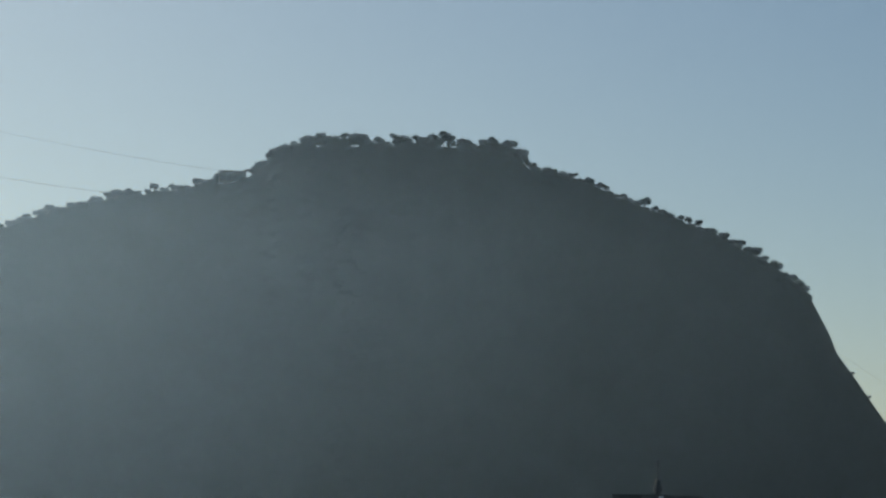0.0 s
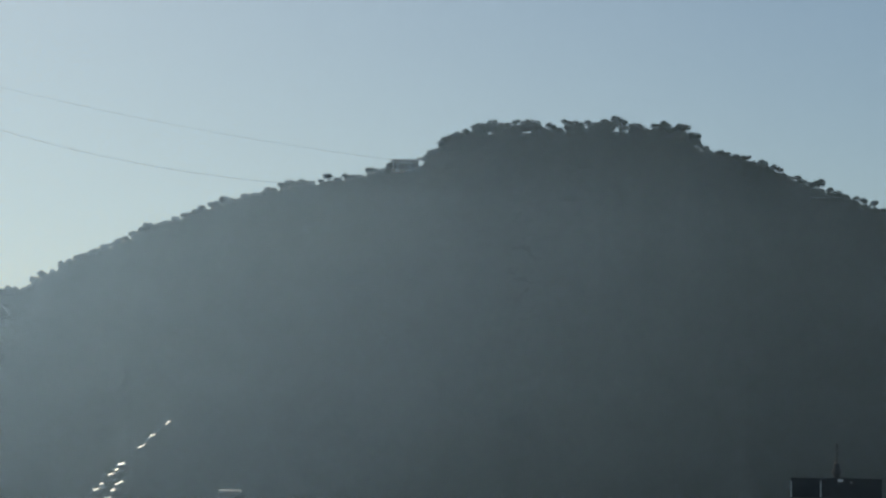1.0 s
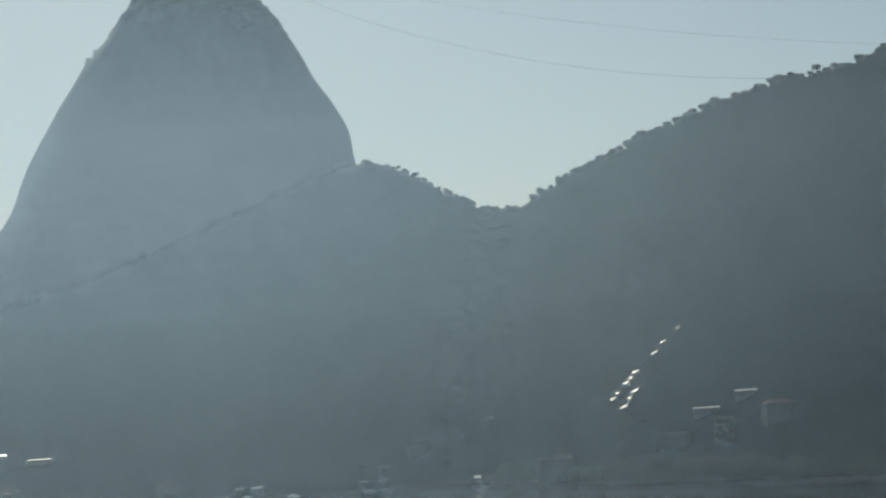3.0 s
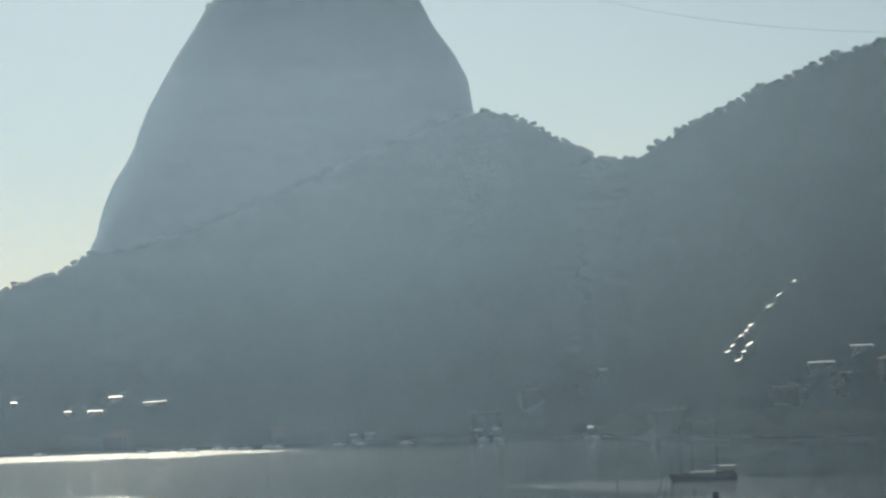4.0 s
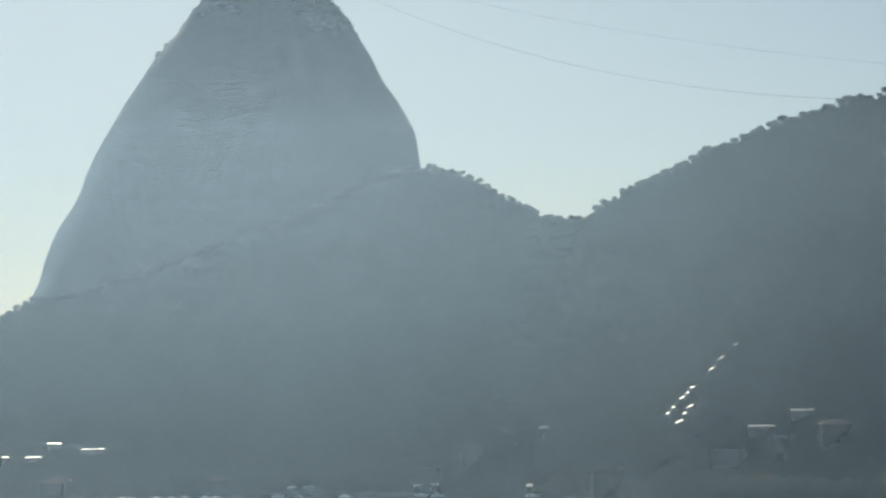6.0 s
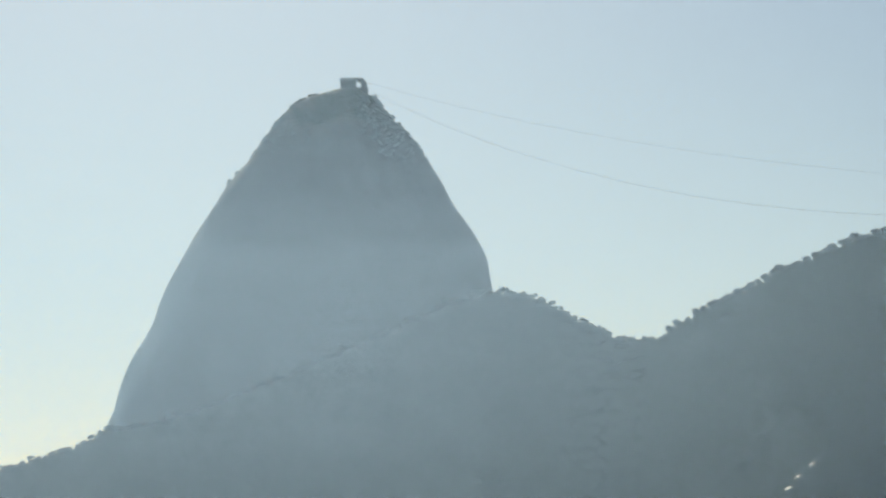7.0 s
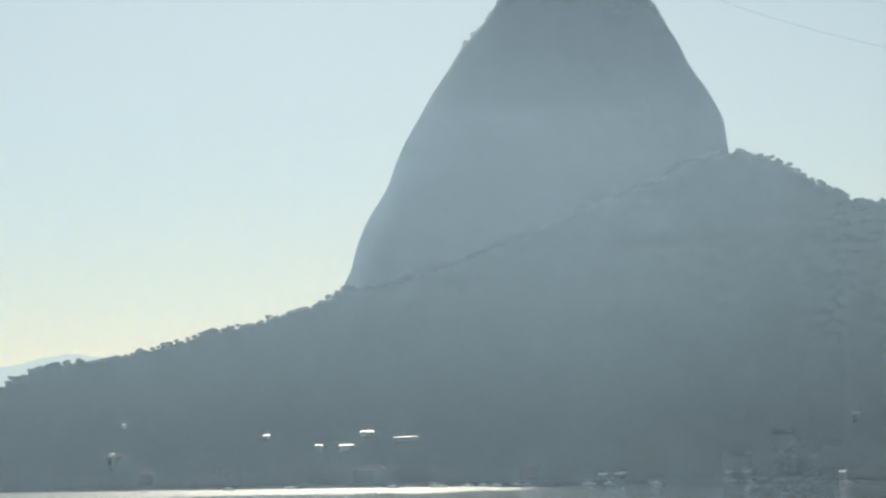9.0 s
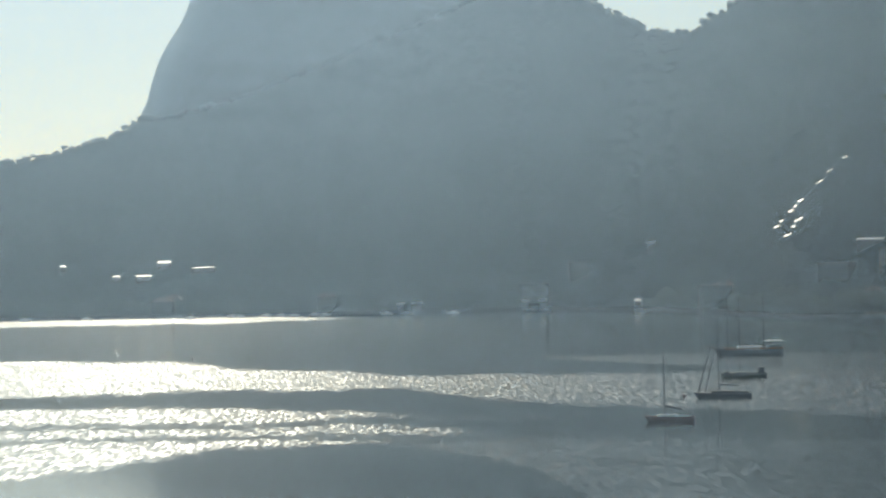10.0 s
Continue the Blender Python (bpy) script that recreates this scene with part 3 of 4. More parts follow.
# ---- the shore: sea wall, houses, flats, sheds ----
def build_seawall():
    bm = bmesh.new()
    azs = np.arange(-19, 26, 0.5)
    rows = []
    for a in azs:
        d = along(SHORE_FAR, a)
        rows.append([bm.verts.new((*polar(a, d + off), z)) for off, z in ((-3.0, -0.5), (-2.6, 1.9), (-1.4, 1.9), (-1.4, 1.2), (4, 1.2))])
    for p, q in zip(rows[:-1], rows[1:]):
        for k in range(4):
            bm.faces.new((p[k], q[k], q[k + 1], p[k + 1]))
    tagged(part("seawall", bm, STONE), "low stone sea wall along the far shore", "sea wall", kind="structure")


build_seawall()


def build_house(w, d, h, wall, roof, storeys, hip, label):
    """A shore house: plastered walls, window openings with glass, a tiled hip roof or a flat roof with a parapet."""
    root = new("house")
    block("wall", (-w / 2, w / 2, -d / 2, d / 2, -4, h), wall, root)
    bm = bmesh.new()
    if hip:
        e = 0.5
        v = [bm.verts.new(c) for c in ((-w / 2 - e, -d / 2 - e, h), (w / 2 + e, -d / 2 - e, h), (w / 2 + e, d / 2 + e, h), (-w / 2 - e, d / 2 + e, h), (-w / 5, 0, h + d * 0.24), (w / 5, 0, h + d * 0.24))]
        for f in ((0, 1, 5, 4), (1, 2, 5), (2, 3, 4, 5), (3, 0, 4), (3, 2, 1, 0)):
            bm.faces.new([v[i] for i in f])
    else:
        box(bm, -w / 2 - 0.2, w / 2 + 0.2, -d / 2 - 0.2, d / 2 + 0.2, h, h + 0.35)
    part("roof", bm, roof, root)
    n = max(2, int(w / 3))
    for s in range(storeys):
        for k in range(n):
            cx, z = -w / 2 + (k + 0.5) * w / n, h * (s + 0.35) / storeys
            win = block("window", (cx - 0.6, cx + 0.6, -d / 2 - 0.05, -d / 2 + 0.1, z, z + 1.4), GLASS, root)
            block("sill", (cx - 0.75, cx + 0.75, -d / 2 - 0.2, -d / 2, z - 0.14, z), CONCRETE, win)
    return tagged(root, label, "house", "houses on the far shore")


HOUSES = [build_house(11, 9, 6.5, CREAM, TILE, 2, True, "cream two-storey house with a clay hip roof by the shore"),
          build_house(14, 10, 9.5, CREAM, CREAM, 3, False, "grey three-storey flat-roofed building near the water"),
          build_house(9, 8, 5.5, BEIGE, TILE, 2, True, "small beige house with a clay tiled roof"),
          build_house(12, 9, 6, CREAM, CONCRETE, 2, False, "pale flat-roofed two-storey house below the forest"),
          build_house(13, 9, 7, CREAM, TILE, 2, True, "pale plastered villa with a clay roof among trees")]
used = set()


def settle(kind, az, u, turn=0.0):
    x, y, z = land(az, u)
    m = pose(x, y, z, 0, 0, -az + turn)
    if kind not in used:
        used.add(kind)
        HOUSES[kind].matrix_world = m
    else:
        copy_thing(HOUSES[kind], m)


town = random.Random(5)
az = -13.0
while az < 11.5:
    settle(town.choice((0, 1, 2, 2, 4, 0)), az, town.uniform(0.035, 0.06), town.uniform(-15, 15))
    if town.random() < 0.4:
        settle(town.choice((0, 2, 2, 4)), az + 0.2, town.uniform(0.1, 0.16), town.uniform(-20, 20))
    az += town.uniform(2.8, 4.4)
for az, u, kind in ((-9.3, 0.24, 0), (3.6, 0.2, 3), (10.6, 0.22, 4)):
    settle(kind, az, u, town.uniform(-15, 15))


def build_flats(az, el, w, d, h, wall, label):
    """A free-standing block of flats with rows of windows and slab edges."""
    root = new("apartment_building")
    x, y, z = sight(az, el)
    root.matrix_world = pose(x, y, z, 0, 0, -az - 24)
    block("wall", (-w / 2, w / 2, -d / 2, d / 2, -8, h), wall, root)
    block("roof", (-w / 2 - 0.3, w / 2 + 0.3, -d / 2 - 0.3, d / 2 + 0.3, h, h + 0.6), CONCRETE, root, bevel=0.1)
    floors, n = int(h / 3), int(w / 3.2)
    for s in range(floors):
        block("slab_edge", (-w / 2 - 0.12, w / 2 + 0.12, -d / 2 - 0.12, -d / 2 + 0.2, s * 3 - 0.1, s * 3 + 0.15), CONCRETE, root)
        for k in range(n):
            cx = -w / 2 + (k + 0.5) * w / n
            block("window", (cx - 0.8, cx + 0.8, -d / 2 - 0.04, -d / 2 + 0.1, s * 3 + 0.9, s * 3 + 2.3), GLASS, root)
    tagged(root, label, "building")


build_flats(9.6, -0.15, 8, 8, 9, BEIGE, "beige block of flats half hidden by trees below the hill")
build_flats(8.55, -0.3, 14, 9, 6.5, CREAM, "pale low block of flats among trees at the hill foot")


def build_shed(az, el, w, d, tilt, label):
    """A shed under a single sloping sheet roof that catches the sun."""
    root = new("shed")
    x, y, z = sight(az, el - 0.08)
    CLEAR.append((x, y))
    root.matrix_world = pose(x, y, z, 0, 0, -az)
    block("wall", (-w / 2 + 0.3, w / 2 - 0.3, -d / 2 + 0.3, d / 2 - 0.3, -3, 2.4), CONCRETE, root)
    bm = bmesh.new()
    n = max(3, int(w / 0.9))
    for k in range(n):
        x0, x1 = -w / 2 + k * w / n, -w / 2 + (k + 1) * w / n
        box(bm, x0 + 0.03, x1 - 0.03, -d / 2, d / 2, 0, 0.12 + 0.03 * (k % 2))
    roof = part("roof", bm, ROOF_SHEET, root, "pale sheet-metal roof shining in the sun")
    roof.matrix_local = pose(0, 0, 2.6 + d / 2 * math.sin(radians(tilt)), tilt, -min(4, max(0, 1.5 * (az + 5))) if az < 6 else 0, 0)
    bm = bmesh.new()
    box(bm, -w / 2 + 0.3, w / 2 - 0.3, d / 2 - 0.6, d / 2 - 0.3, 2.4, 2.4 + d * math.sin(radians(tilt)))
    part("back_wall", bm, CONCRETE, root)
    return tagged(root, label, "shed", "bright roofs on the shore")


for az, el, w, d in ((9.2, 0.42, 12, 2.4), (9.98, 0.72, 10, 2.4), (4.98, 0.45, 5, 4), (4.69, -0.74, 3.5, 4), (2.85, -0.8, 4, 5), (2.5, -0.87, 4, 3), (0.07, -0.78, 4.5, 3), (0.4, -0.74, 6, 4.5),
                     (-4.5, 0.27, 8, 3.4), (-5.43, 0.02, 4.5, 2.4), (-4.9, 0.02, 9, 2.4), (-3.75, 0.17, 14, 1.4), (-9.42, -0.07, 3.5, 1.6), (-9.2, 0.5, 3, 1.5), (-6.45, 0.23, 4, 3)):
    build_shed(az, el, w, d, 12, "low shed under a sunlit white sheet-metal roof")


def build_cover(a, b, width, label):
    """A covered stairway up the hill: short lengths of stepped sheet roof on posts."""
    root = new("covered_stairway")
    steps = [Vector(sight(a[0] + (b[0] - a[0]) * k / 8, a[1] + (b[1] - a[1]) * k / 8)) for k in range(9)]
    a, b = steps[0], steps[-1]
    root.location = a
    CLEAR.extend((v.x, v.y) for v in steps)
    n = max(1, int((b - a).length / 4))

    def rise(t):
        k = min(7, int(t * 8))
        return steps[k].lerp(steps[k + 1], t * 8 - k) - a

    for k in range(n):
        p, q = rise(k / n), rise((k + 0.86) / n)
        mid = (p + q) / 2
        mid.z += 2.7 + 0.25 * (k % 2)
        length = (q - p).length
        if n > 5 and k % 4 == 2:
            continue
        if k % 3 == 1:
            length *= 0.6
        roof = block("roof", (-length / 2, length / 2, -width / 2, width / 2, -0.05, 0.05), ROOF_SHEET, root, "pale shining sheet roof")
        d = (q - p).normalized()
        pitch = Vector((-0.42, -0.2, 0.88))
        up = pitch.normalized()
        d = (d - up * d.dot(up)).normalized()
        side = up.cross(d)
        roof.matrix_local = Matrix.Translation(mid) @ Matrix((d, side, up)).transposed().to_4x4()
        for o in (p, q):
            bm = bmesh.new()
            tube(bm, o - Vector((0, 0, 1)), o + Vector((0, 0, 2.8)), 0.08, 0.08, 5)
            part("post", bm, STEEL, root)
    return tagged(root, label, "stairway", "covered steps on the hillside")


STEPS = "covered hillside stairway with shining sheet roof segments"
build_cover((7.37, 0.58), (7.93, 1.17), 1.3, STEPS)
build_cover((7.57, 0.4), (7.9, 0.84), 1.3, STEPS)
build_cover((8.2, 1.42), (8.34, 1.54), 0.9, STEPS)
build_cover((8.4, 1.64), (8.52, 1.74), 0.8, STEPS)
build_cover((8.71, 1.9), (8.8, 1.97), 0.8, STEPS)


# ---- far hills across the bay mouth ----
def build_far_hills():
    bm = bmesh.new()
    rows = []
    for k in range(61):
        az = -24 + 0.28 * k
        el = 1.62 + 0.25 * math.sin(az * 0.9 + 4.2) + 0.1 * fract(az * 1.3)
        rows.append([bm.verts.new((*polar(az, d), z)) for d, z in ((4450, -2), (4600, (EYE + 4600 * math.tan(radians(el))) * 0.7), (4700, EYE + 4700 * math.tan(radians(el))), (4850, -2))])
    for p, q in zip(rows[:-1], rows[1:]):
        for j in range(3):
            bm.faces.new((p[j], q[j], q[j + 1], p[j + 1]))
    tagged(part("backdrop", bm, FAR_GLOW, smooth=True), "distant hills across the bay mouth, glowing faintly in place of haze", "hills", kind="structure")


build_far_hills()

# ---- boats ----
BOAT = 0.846


def moor(root, x, y, turn):
    root.matrix_world = pose(x * BOAT, y * BOAT, 0, 0, 0, turn) @ Matrix.Scale(BOAT, 4)


def hull_mesh(length, beam, depth, free, bow_rake=0.12, transom=0.7):
    """A boat's hull, bow towards -x, deck included; the waterline is at z = 0."""
    bm = bmesh.new()
    stations, ring = 15, 9
    rows = []
    for i in range(stations):
        t = i / (stations - 1)
        half = beam / 2 * (math.sin(min(1, t / 0.55) * math.pi / 2) ** 0.75 if t < 0.55 else 1 - (1 - transom) * ((t - 0.55) / 0.45) ** 2)
        sheer = free * (1.28 - 0.42 * math.sin(t * math.pi * 0.62) + 0.08 * t)
        row = []
        for j in range(ring):
            s = j / (ring - 1)
            a = s * math.pi / 2
            w = half * math.sin(a) ** 0.6
            z = -depth * (1 - s) ** 0.8 * math.sin(min(1, t / 0.4 + 0.12) * math.pi / 2) + sheer * s ** 1.6
            x = -length / 2 + t * length - bow_rake * length * s * (1 - t) ** 3 + bow_rake * length * 0.4 * (1 - t) ** 3
            row.append((x, w, z))
        rows.append([bm.verts.new((x, -w, z)) for x, w, z in reversed(row)] + [bm.verts.new((x, w, z)) for x, w, z in row[1:]])
    for p, q in zip(rows[:-1], rows[1:]):
        for k in range(len(p) - 1):
            bm.faces.new((p[k], p[k + 1], q[k + 1], q[k]))
        bm.faces.new((p[-1], p[0], q[0], q[-1]))
    bm.faces.new(rows[-1])
    bm.faces.new(list(reversed(rows[0])))
    bmesh.ops.remove_doubles(bm, verts=bm.verts[:], dist=0.004)
    bmesh.ops.recalc_face_normals(bm, faces=bm.faces[:])
    return bm


def spar(name, a, b, r0, r1, mat, parent, label="", sides=8):
    bm = bmesh.new()
    tube(bm, a, b, r0, r1, sides)
    return part(name, bm, mat, parent, label)


def build_sailboat(x, y, turn, length, mast, mast_at, hull_mat, cabin_mat, stays, boom_z, boom_drop, label):
    root = new("sailboat")
    free = length * 0.105
    L = length
    part("hull", hull_mesh(L, L * 0.3, L * 0.06, free), hull_mat, root, smooth=True)
    mx = -L / 2 + mast_at * L
    cab = block("cabin", (mx - L * 0.16, mx + L * 0.3, -L * 0.085, L * 0.085, free * 0.7, free * 1.42), cabin_mat, root, "low pale cabin top", 0.1)
    for k in range(4):
        block("window", (mx - L * 0.1 + k * L * 0.085, mx - L * 0.05 + k * L * 0.085, -L * 0.087, L * 0.087, free * 1.08, free * 1.28), GLASS, cab)
    for k in (-1, 1):
        block("coaming", (mx + L * 0.31, L / 2 - L * 0.06, k * L * 0.1 - 0.06, k * L * 0.1 + 0.06, free * 0.8, free * 1.2), cabin_mat, root, "", 0.02)
    m = spar("mast", (mx, 0, free * 0.8), (mx - L * 0.004, 0, free + mast), 0.1, 0.07, STEEL, root, "tall thin grey mast")
    spar("crosstree", (mx, -L * 0.07, free + mast * 0.62), (mx, L * 0.07, free + mast * 0.62), 0.03, 0.03, STEEL, m)
    boom = spar("boom", (mx + 0.05, 0, free + boom_z), (mx + L * 0.38, 0, free + boom_z - boom_drop), 0.06, 0.05, STEEL, root)
    bm = bmesh.new()
    for k in range(9):
        t0, t1 = k / 9, (k + 1) / 9
        f = lambda t: Vector((mx + 0.1 + t * L * 0.35, 0.02 * math.sin(t * 20), free + boom_z + 0.14 - boom_drop * t * 0.93))
        r = lambda t: 0.2 - 0.09 * t + 0.02 * math.sin(t * 25)
        tube(bm, f(t0), f(t1), r(t0), r(t1))
    part("furled_sail", bm, SAILCLOTH, boom, "dark furled sail under its cover")
    for k, at in enumerate(stays):
        spar("forestay", (-L / 2 + at, 0, free * 1.25), (mx - 0.1, 0, free + mast * (0.98 - 0.2 * k)), 0.13, 0.05, SAILCLOTH, root, "furled headsail on its stay")
    spar("backstay", (L / 2 - 0.2, 0, free), (mx, 0, free + mast * 0.99), 0.018, 0.018, CABLE, root)
    for k in (-1, 1):
        spar("shroud", (mx + 0.1, k * L * 0.14, free), (mx, 0, free + mast * 0.95), 0.018, 0.018, CABLE, root)
    for k in range(7):
        t = 0.08 + k * 0.14
        for side in (-1, 1):
            w = L * 0.15 * min(1, t / 0.4) ** 0.8 * 0.92
            spar("stanchion", (-L / 2 + t * L, side * w, free * 0.9), (-L / 2 + t * L, side * w, free * 0.9 + 0.65), 0.02, 0.02, STEEL, root, sides=5)
    spar("rudder_post", (L / 2 - 0.15, 0, -0.4), (L / 2 - 0.1, 0, free + 0.35), 0.06, 0.05, hull_mat, root)
    moor(root, x, y, turn)
    return tagged(root, label, "sailboat", "boats at moorings")


build_sailboat(45.7, 494, 3, 7.9, 10.8, 0.37, RED_HULL, WHITE, (), 1.7, 0.7, "maroon sailboat with a white cabin and bare mast")
build_sailboat(63.6, 573.5, 2, 10.6, 14.2, 0.41, NAVY_HULL, CREAM, (0.25, 1.6), 1.55, 0.1, "dark sailboat with two furled headsails at anchor")
build_sailboat(71.7, 384, -6, 8.0, 10.2, 0.4, NAVY_HULL, CREAM, (), 1.1, 0.1, "small dark sailboat with a furled sail on its boom")


def build_schooner(x, y, turn):
    root = new("schooner")
    L, free = 19.0, 1.9
    part("hull", hull_mesh(L, 5.2, 1.6, free, 0.06, 0.85), NAVY_HULL, root, smooth=True)
    spar("bowsprit", (-L / 2 + 1, 0, free * 1.15), (-L / 2 - 3.4, 0, free * 1.5), 0.16, 0.09, WOOD, root)
    block("rail", (-L / 2 + 2, L / 2 - 0.3, -2.4, -2.3, free * 1.0, free * 1.28), WOOD, root, "low wooden bulwark rail")
    block("rail", (-L / 2 + 2, L / 2 - 0.3, 2.3, 2.4, free * 1.0, free * 1.28), WOOD, root)
    block("deckhouse", (-3.4, 3.4, -1.4, 1.4, free * 0.8, free * 1.5), WHITE, root, "low white deckhouse", 0.1)
    block("awning", (L / 2 - 4.8, L / 2 - 0.4, -2.2, 2.2, free + 2.3, free + 2.45), WHITE, root, "pale awning over the stern")
    for ax in (L / 2 - 4.6, L / 2 - 0.6):
        for ay in (-2, 2):
            spar("awning_post", (ax, ay, free * 0.8), (ax, ay, free + 2.35), 0.05, 0.05, STEEL, root, sides=6)
    block("stern_cabin", (L / 2 - 4.4, L / 2 - 0.8, -1.8, 1.8, free * 0.8, free + 1.2), NAVY_HULL, root, "", 0.06)
    for mx, top in ((-6.4, 15.5), (-2.9, 15), (4.1, 15.5)):
        m = spar("mast", (mx, 0, free * 0.7), (mx, 0, free + top), 0.17, 0.1, STEEL, root)
        spar("yard", (mx, -1.1, free + top * 0.72), (mx, 1.1, free + top * 0.72), 0.05, 0.05, STEEL, m)
        if mx > -5:
            spar("boom", (mx + 0.2, 0, free + 1.5), (mx + 5.2, 0, free + 1.7), 0.16, 0.1, SAILCLOTH, root, "dark furled sail along the boom")
        for side in (-1, 1):
            spar("shroud", (mx + 0.4, side * 2.3, free), (mx, 0, free + top * 0.9), 0.025, 0.025, CABLE, root, sides=5)
    spar("forestay", (-L / 2 - 3.2, 0, free * 1.5), (-6.4, 0, free + 14.5), 0.03, 0.03, CABLE, root, sides=5)
    moor(root, x, y, turn)
    tagged(root, "dark three-masted schooner with a pale stern awning at anchor", "schooner", "boats at moorings")


build_schooner(101, 842, 4)


def build_launch(x, y, turn):
    root = new("fishing_launch")
    L, free = 10.3, 1.15
    part("hull", hull_mesh(L, 3.0, 0.8, free, 0.05, 0.85), GREEN_HULL, root, smooth=True)
    block("gunwale", (-L / 2 + 1, L / 2 - 0.1, -1.42, -1.3, free * 0.92, free * 1.12), CONCRETE, root)
    block("wheelhouse", (L / 2 - 1.9, L / 2 - 0.5, -0.8, 0.8, free * 0.8, free + 1.3), NAVY_HULL, root, "small dark wheelhouse", 0.08)
    block("roof", (L / 2 - 2.1, L / 2 - 0.3, -0.95, 0.95, free + 1.3, free + 1.42), CONCRETE, root)
    block("hatch", (-2.2, 1.6, -0.8, 0.8, free * 0.8, free * 1.25), GREEN_HULL, root, "", 0.05)
    block("bow_locker", (-L / 2 + 0.6, -L / 2 + 1.6, -0.5, 0.5, free, free * 1.45), NAVY_HULL, root, "", 0.06)
    m = spar("mast", (-0.6, 0, free * 0.8), (-0.6, 0, free + 2.1), 0.06, 0.05, STEEL, root)
    block("lamp_board", (-0.95, -0.25, -0.05, 0.05, free + 1.9, free + 2.15), CONCRETE, m)
    spar("aerial", (L / 2 - 1.0, 0, free + 1.4), (L / 2 - 1.0, 0, free + 2.6), 0.03, 0.02, STEEL, root, sides=5)
    moor(root, x, y, turn)
    tagged(root, "old green wooden fishing launch with a small wheelhouse", "boat", "boats at moorings")


build_launch(79.6, 676, 2)


def build_yacht(x, y, turn, L, label):
    """A motor yacht with a raked, shining windscreen and a low hull."""
    root = new("motor_yacht")
    free = L * 0.1
    part("hull", hull_mesh(L, L * 0.28, L * 0.05, free, 0.1, 0.9), NAVY_HULL, root, smooth=True)
    bm = bmesh.new()
    xs = [(-0.2, 0.95, 0.11), (-0.03, 1.85, 0.1), (0.22, 1.95, 0.1), (0.34, 1.0, 0.11)]
    a = [bm.verts.new((px * L, -pw * L, pz * free)) for px, pz, pw in xs]
    b = [bm.verts.new((px * L, pw * L, pz * free)) for px, pz, pw in xs]
    bm.faces.new(a)
    bm.faces.new(list(reversed(b)))
    for k in range(4):
        q = (k + 1) % 4
        bm.faces.new((a[q], a[k], b[k], b[q]))
    bmesh.ops.recalc_face_normals(bm, faces=bm.faces[:])
    part("cabin", bm, WHITE, root, "white moulded cabin")
    bm = bmesh.new()
    v = [bm.verts.new(c) for c in ((-0.17 * L, -0.1 * L, 1.13 * free), (-0.17 * L, 0.1 * L, 1.13 * free), (-0.045 * L, 0.085 * L, 1.8 * free), (-0.045 * L, -0.085 * L, 1.8 * free))]
    bm.faces.new(v)
    bmesh.ops.solidify(bm, geom=bm.faces[:], thickness=0.06)
    part("windscreen", bm, GLASS, root, "raked windscreen flashing in the sun")
    block("foredeck", (-0.42 * L, -0.2 * L, -0.08 * L, 0.08 * L, free * 0.9, free * 1.12), WHITE, root, "", 0.05)
    for k in (-1, 1):
        spar("arch_leg", (0.2 * L, k * 0.1 * L, free * 1.8), (0.27 * L, k * 0.09 * L, free * 2.7), 0.07, 0.06, CONCRETE, root)
    block("radar_arch", (0.2 * L, 0.3 * L, -0.1 * L, 0.1 * L, free * 2.68, free * 2.8), CONCRETE, root, "", 0.03)
    for k in range(5):
        spar("bow_rail_post", (-0.45 * L + k * 0.06 * L, -0.05 * L - k * 0.014 * L, free), (-0.45 * L + k * 0.06 * L, -0.05 * L - k * 0.014 * L, free * 1.5), 0.025, 0.02, STEEL, root, sides=5)
    moor(root, x, y, turn)
    return tagged(root, label, "motor yacht", "boats at moorings")


build_yacht(153.5, 800, 8, 13, "dark-hulled motor yacht with a sunlit white cabin")
build_yacht(143.5, 693, 6, 11, "small motor yacht with a flashing windscreen")


def build_skiff():
    root = new("moored_motorboat")
    part("hull", hull_mesh(6.5, 2.2, 0.4, 0.8, 0.08, 0.85), WHITE, root, smooth=True)
    block("cabin", (-1.2, 1.0, -0.7, 0.7, 0.6, 1.5), WHITE, root, "", 0.1)
    block("cabin_roof", (-1.4, 1.5, -0.8, 0.8, 1.5, 1.6), WHITE, root, "", 0.03)
    block("outboard", (3.1, 3.6, -0.2, 0.2, 0.1, 1.2), DARK, root, "dark outboard engine", 0.06)
    return tagged(root, "small white motorboat moored off the sea wall", "motorboat", "small boats off the sea wall")


skiff = build_skiff()
fleet = [(-3.2, 18), (-3.05, 30), (-2.55, 16), (-2.25, 22), (-2.0, 34), (-1.6, 15), (-1.4, 24), (-0.2, 12), (0.2, 20), (2.6, 14), (2.9, 25), (-6.0, 20), (-7.2, 28), (4.75, 18), (1.1, 30), (-4.0, 40)]
for k, (az, off) in enumerate(fleet):
    x, y = polar(az, along(SHORE_FAR, az) - off)
    m = pose(x, y, 0, 0, 0, -az + town.uniform(-35, 35))
    if k:
        copy_thing(skiff, m)
    else:
        skiff.matrix_world = m


def build_buoy(x, y):
    x, y = x * BOAT, y * BOAT
    root = new("mooring_buoy")
    bm = bmesh.new()
    bmesh.ops.create_uvsphere(bm, u_segments=16, v_segments=10, radius=0.38)
    part("float", bm, RED_HULL, root, smooth=True)
    bm = bmesh.new()
    tube(bm, (0, 0, 0.3), (0, 0, 0.62), 0.05, 0.05)
    part("ring_post", bm, STEEL, root)
    root.location = (x, y, 0.12)
    tagged(root, "small dark round mooring buoy afloat", "buoy")


build_buoy(56.9, 584.8)
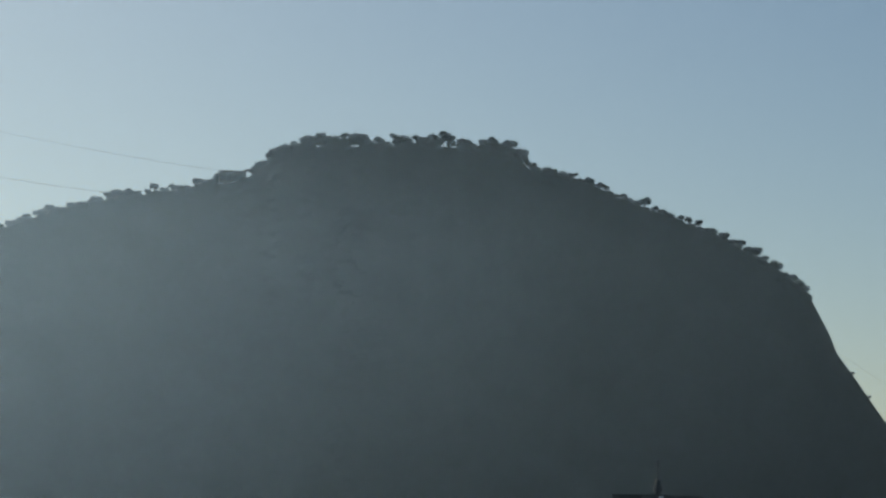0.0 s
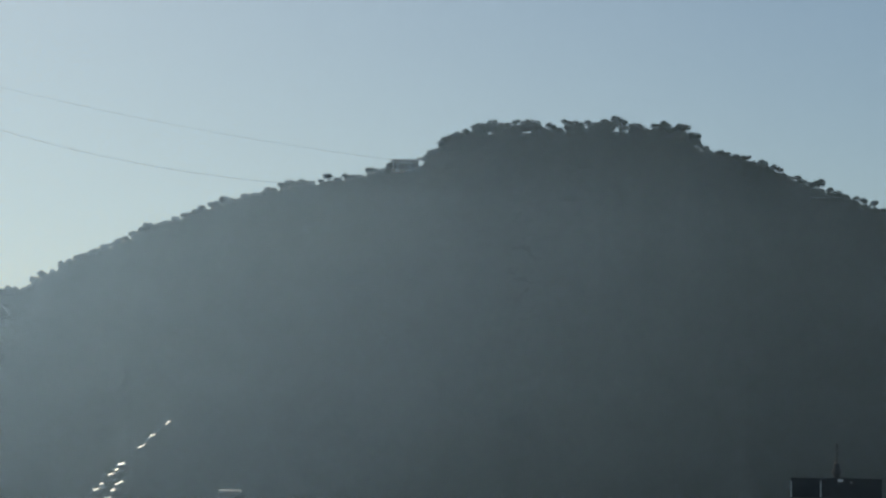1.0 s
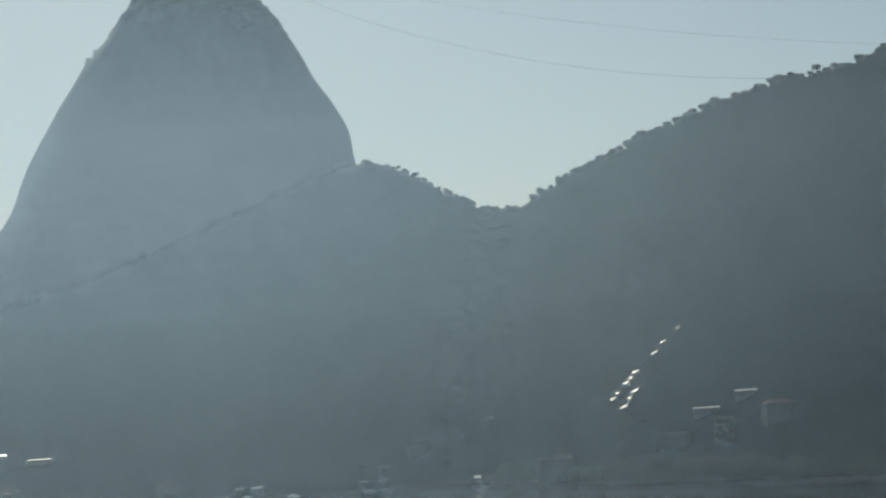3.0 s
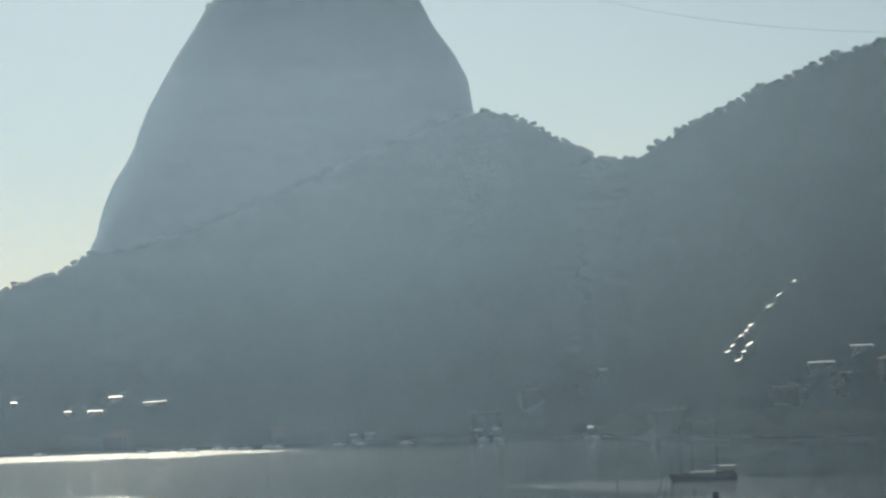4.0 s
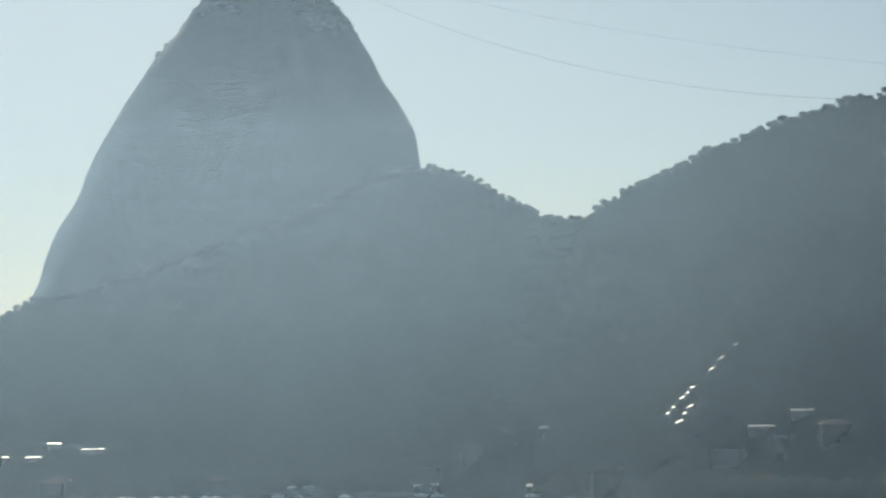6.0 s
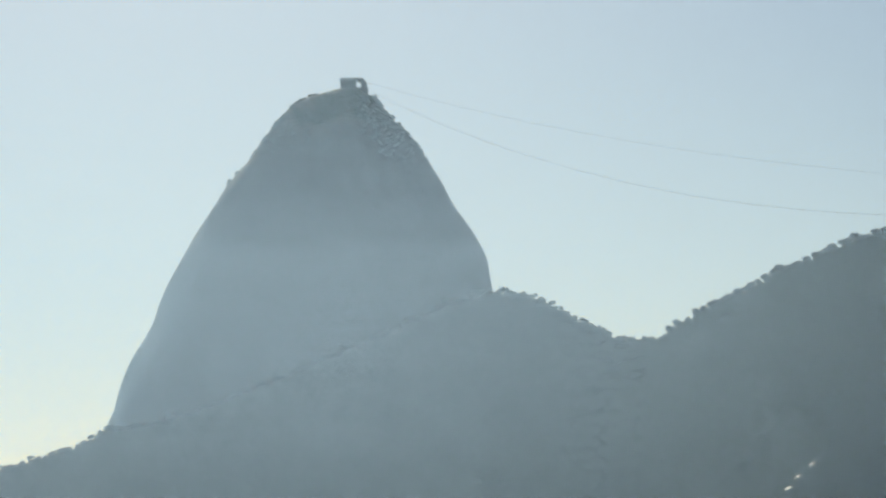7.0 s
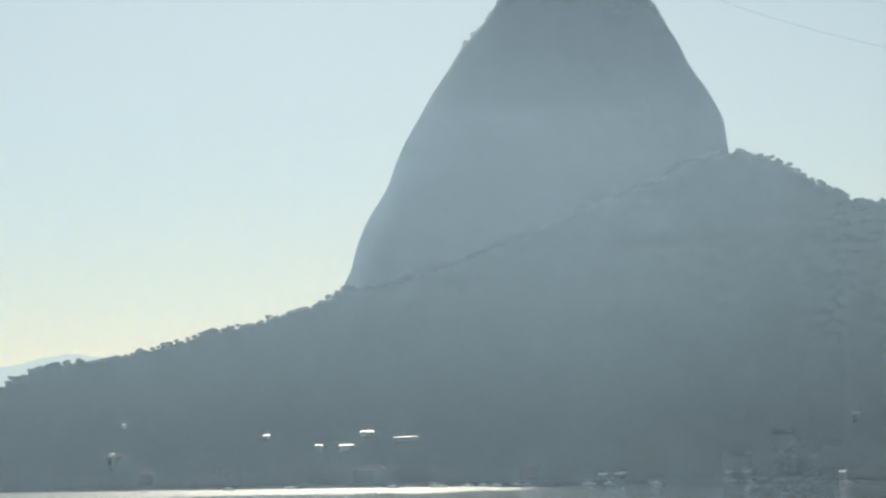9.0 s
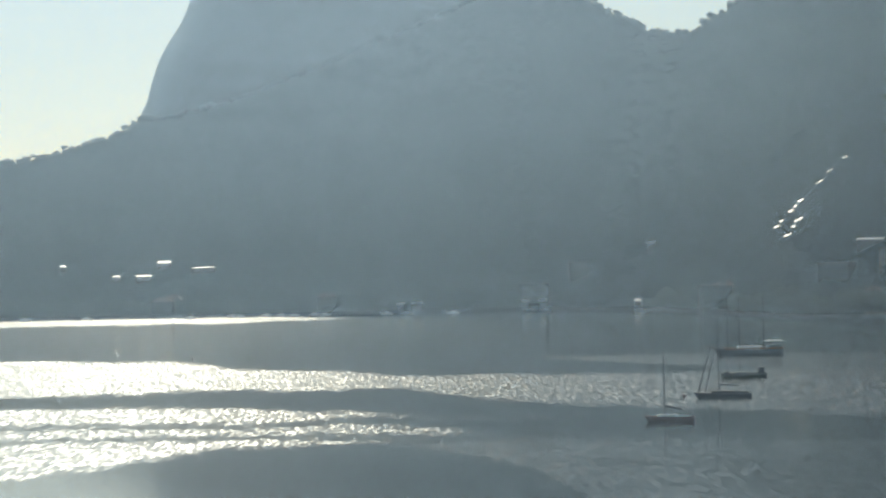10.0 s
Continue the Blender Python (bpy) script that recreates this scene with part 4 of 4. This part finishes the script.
build_buoy(*polar(-4.0, 930))


# ---- the near roof with its aerial ----
def build_near_building():
    az, d = 21.72, 300
    x, y = polar(az, d)
    bm = bmesh.new()
    box(bm, -9, 30, -4, 40, -2, 1.5)
    quay = part("quay", bm, CONCRETE)
    quay.matrix_world = pose(x, y, 0, 0, 0, -az)
    tagged(quay, "concrete quay under the near building", "quay", kind="structure")
    root = new("office_tower")
    root.matrix_world = pose(x, y, 1.5, 0, 0, -az)
    top = 26.7
    block("wall", (-4.3, 4.3, 0.4, 9, 0, top - 1.9), CONCRETE, root)
    for k in range(8):
        for c in (-2.9, 0, 2.9):
            block("window", (c - 1.0, c + 1.0, 0.34, 0.5, 1.0 + 3 * k, 2.6 + 3 * k), GLASS, root)
    for x0, x1 in ((-4.5, -1.66), (-1.52, 4.55)):
        block("parapet_panel", (x0, x1, 0, 9.3, top - 1.9, top), DARK, root, "black roof parapet panel", 0.03)
    block("capping", (-4.62, 4.62, -0.1, 9.4, top, top + 0.09), DARK, root)
    for c in (-4.56, -1.59):
        block("downpipe", (c - 0.05, c + 0.05, -0.07, 0.0, top - 1.85, top - 0.25), WHITE, root, "pale vertical drainpipe")
    block("sign_plate", (0.1, 0.65, -0.08, -0.01, top - 0.28, top - 0.02), WHITE, root, "small white plate", 0.01)
    block("vent", (1.35, 1.6, -0.07, -0.01, top - 0.45, top - 0.2), CONCRETE, root, "", 0.01)
    tagged(root, "near building with a black flat roof parapet", "building")
    rod = new("lightning_rod")
    rod.matrix_world = pose(x, y, 0, 0, 0, -az) @ pose(0, 1.0, 1.5 + top + 0.09)
    bm = bmesh.new()
    prof = [(0.2, 0), (0.3, 0.25), (0.45, 0.55), (0.42, 0.85), (0.3, 1.1), (0.33, 1.3), (0.26, 1.55), (0.08, 1.68)]
    rings = [[bm.verts.new((r * math.cos(k * math.tau / 14), r * 0.9 * math.sin(k * math.tau / 14), z)) for k in range(14)] for r, z in prof]
    for p, q in zip(rings[:-1], rings[1:]):
        for k in range(14):
            bm.faces.new((p[k], p[(k + 1) % 14], q[(k + 1) % 14], q[k]))
    bm.faces.new(list(reversed(rings[0])))
    bm.faces.new(rings[-1])
    part("housing", bm, DARK, rod, "dark bulbous lamp housing", smooth=True)
    block("foot", (-0.5, 1.0, -0.3, 0.3, 0, 0.12), STEEL, rod, "", 0.02)
    pole = spar("pole", (0, 0, 1.6), (0, 0, 3.5), 0.1, 0.07, DARK, rod)
    spar("cross_bar", (-0.2, 0, 3.15), (0.2, 0, 3.15), 0.05, 0.05, DARK, pole)
    bm = bmesh.new()
    bmesh.ops.create_icosphere(bm, subdivisions=1, radius=0.12)
    bmesh.ops.translate(bm, verts=bm.verts[:], vec=(0, 0, 3.5))
    part("tip", bm, STEEL, pole)
    tagged(rod, "dark roof lamp housing with a thin lightning rod", "lightning rod")


build_near_building()
build_forest()
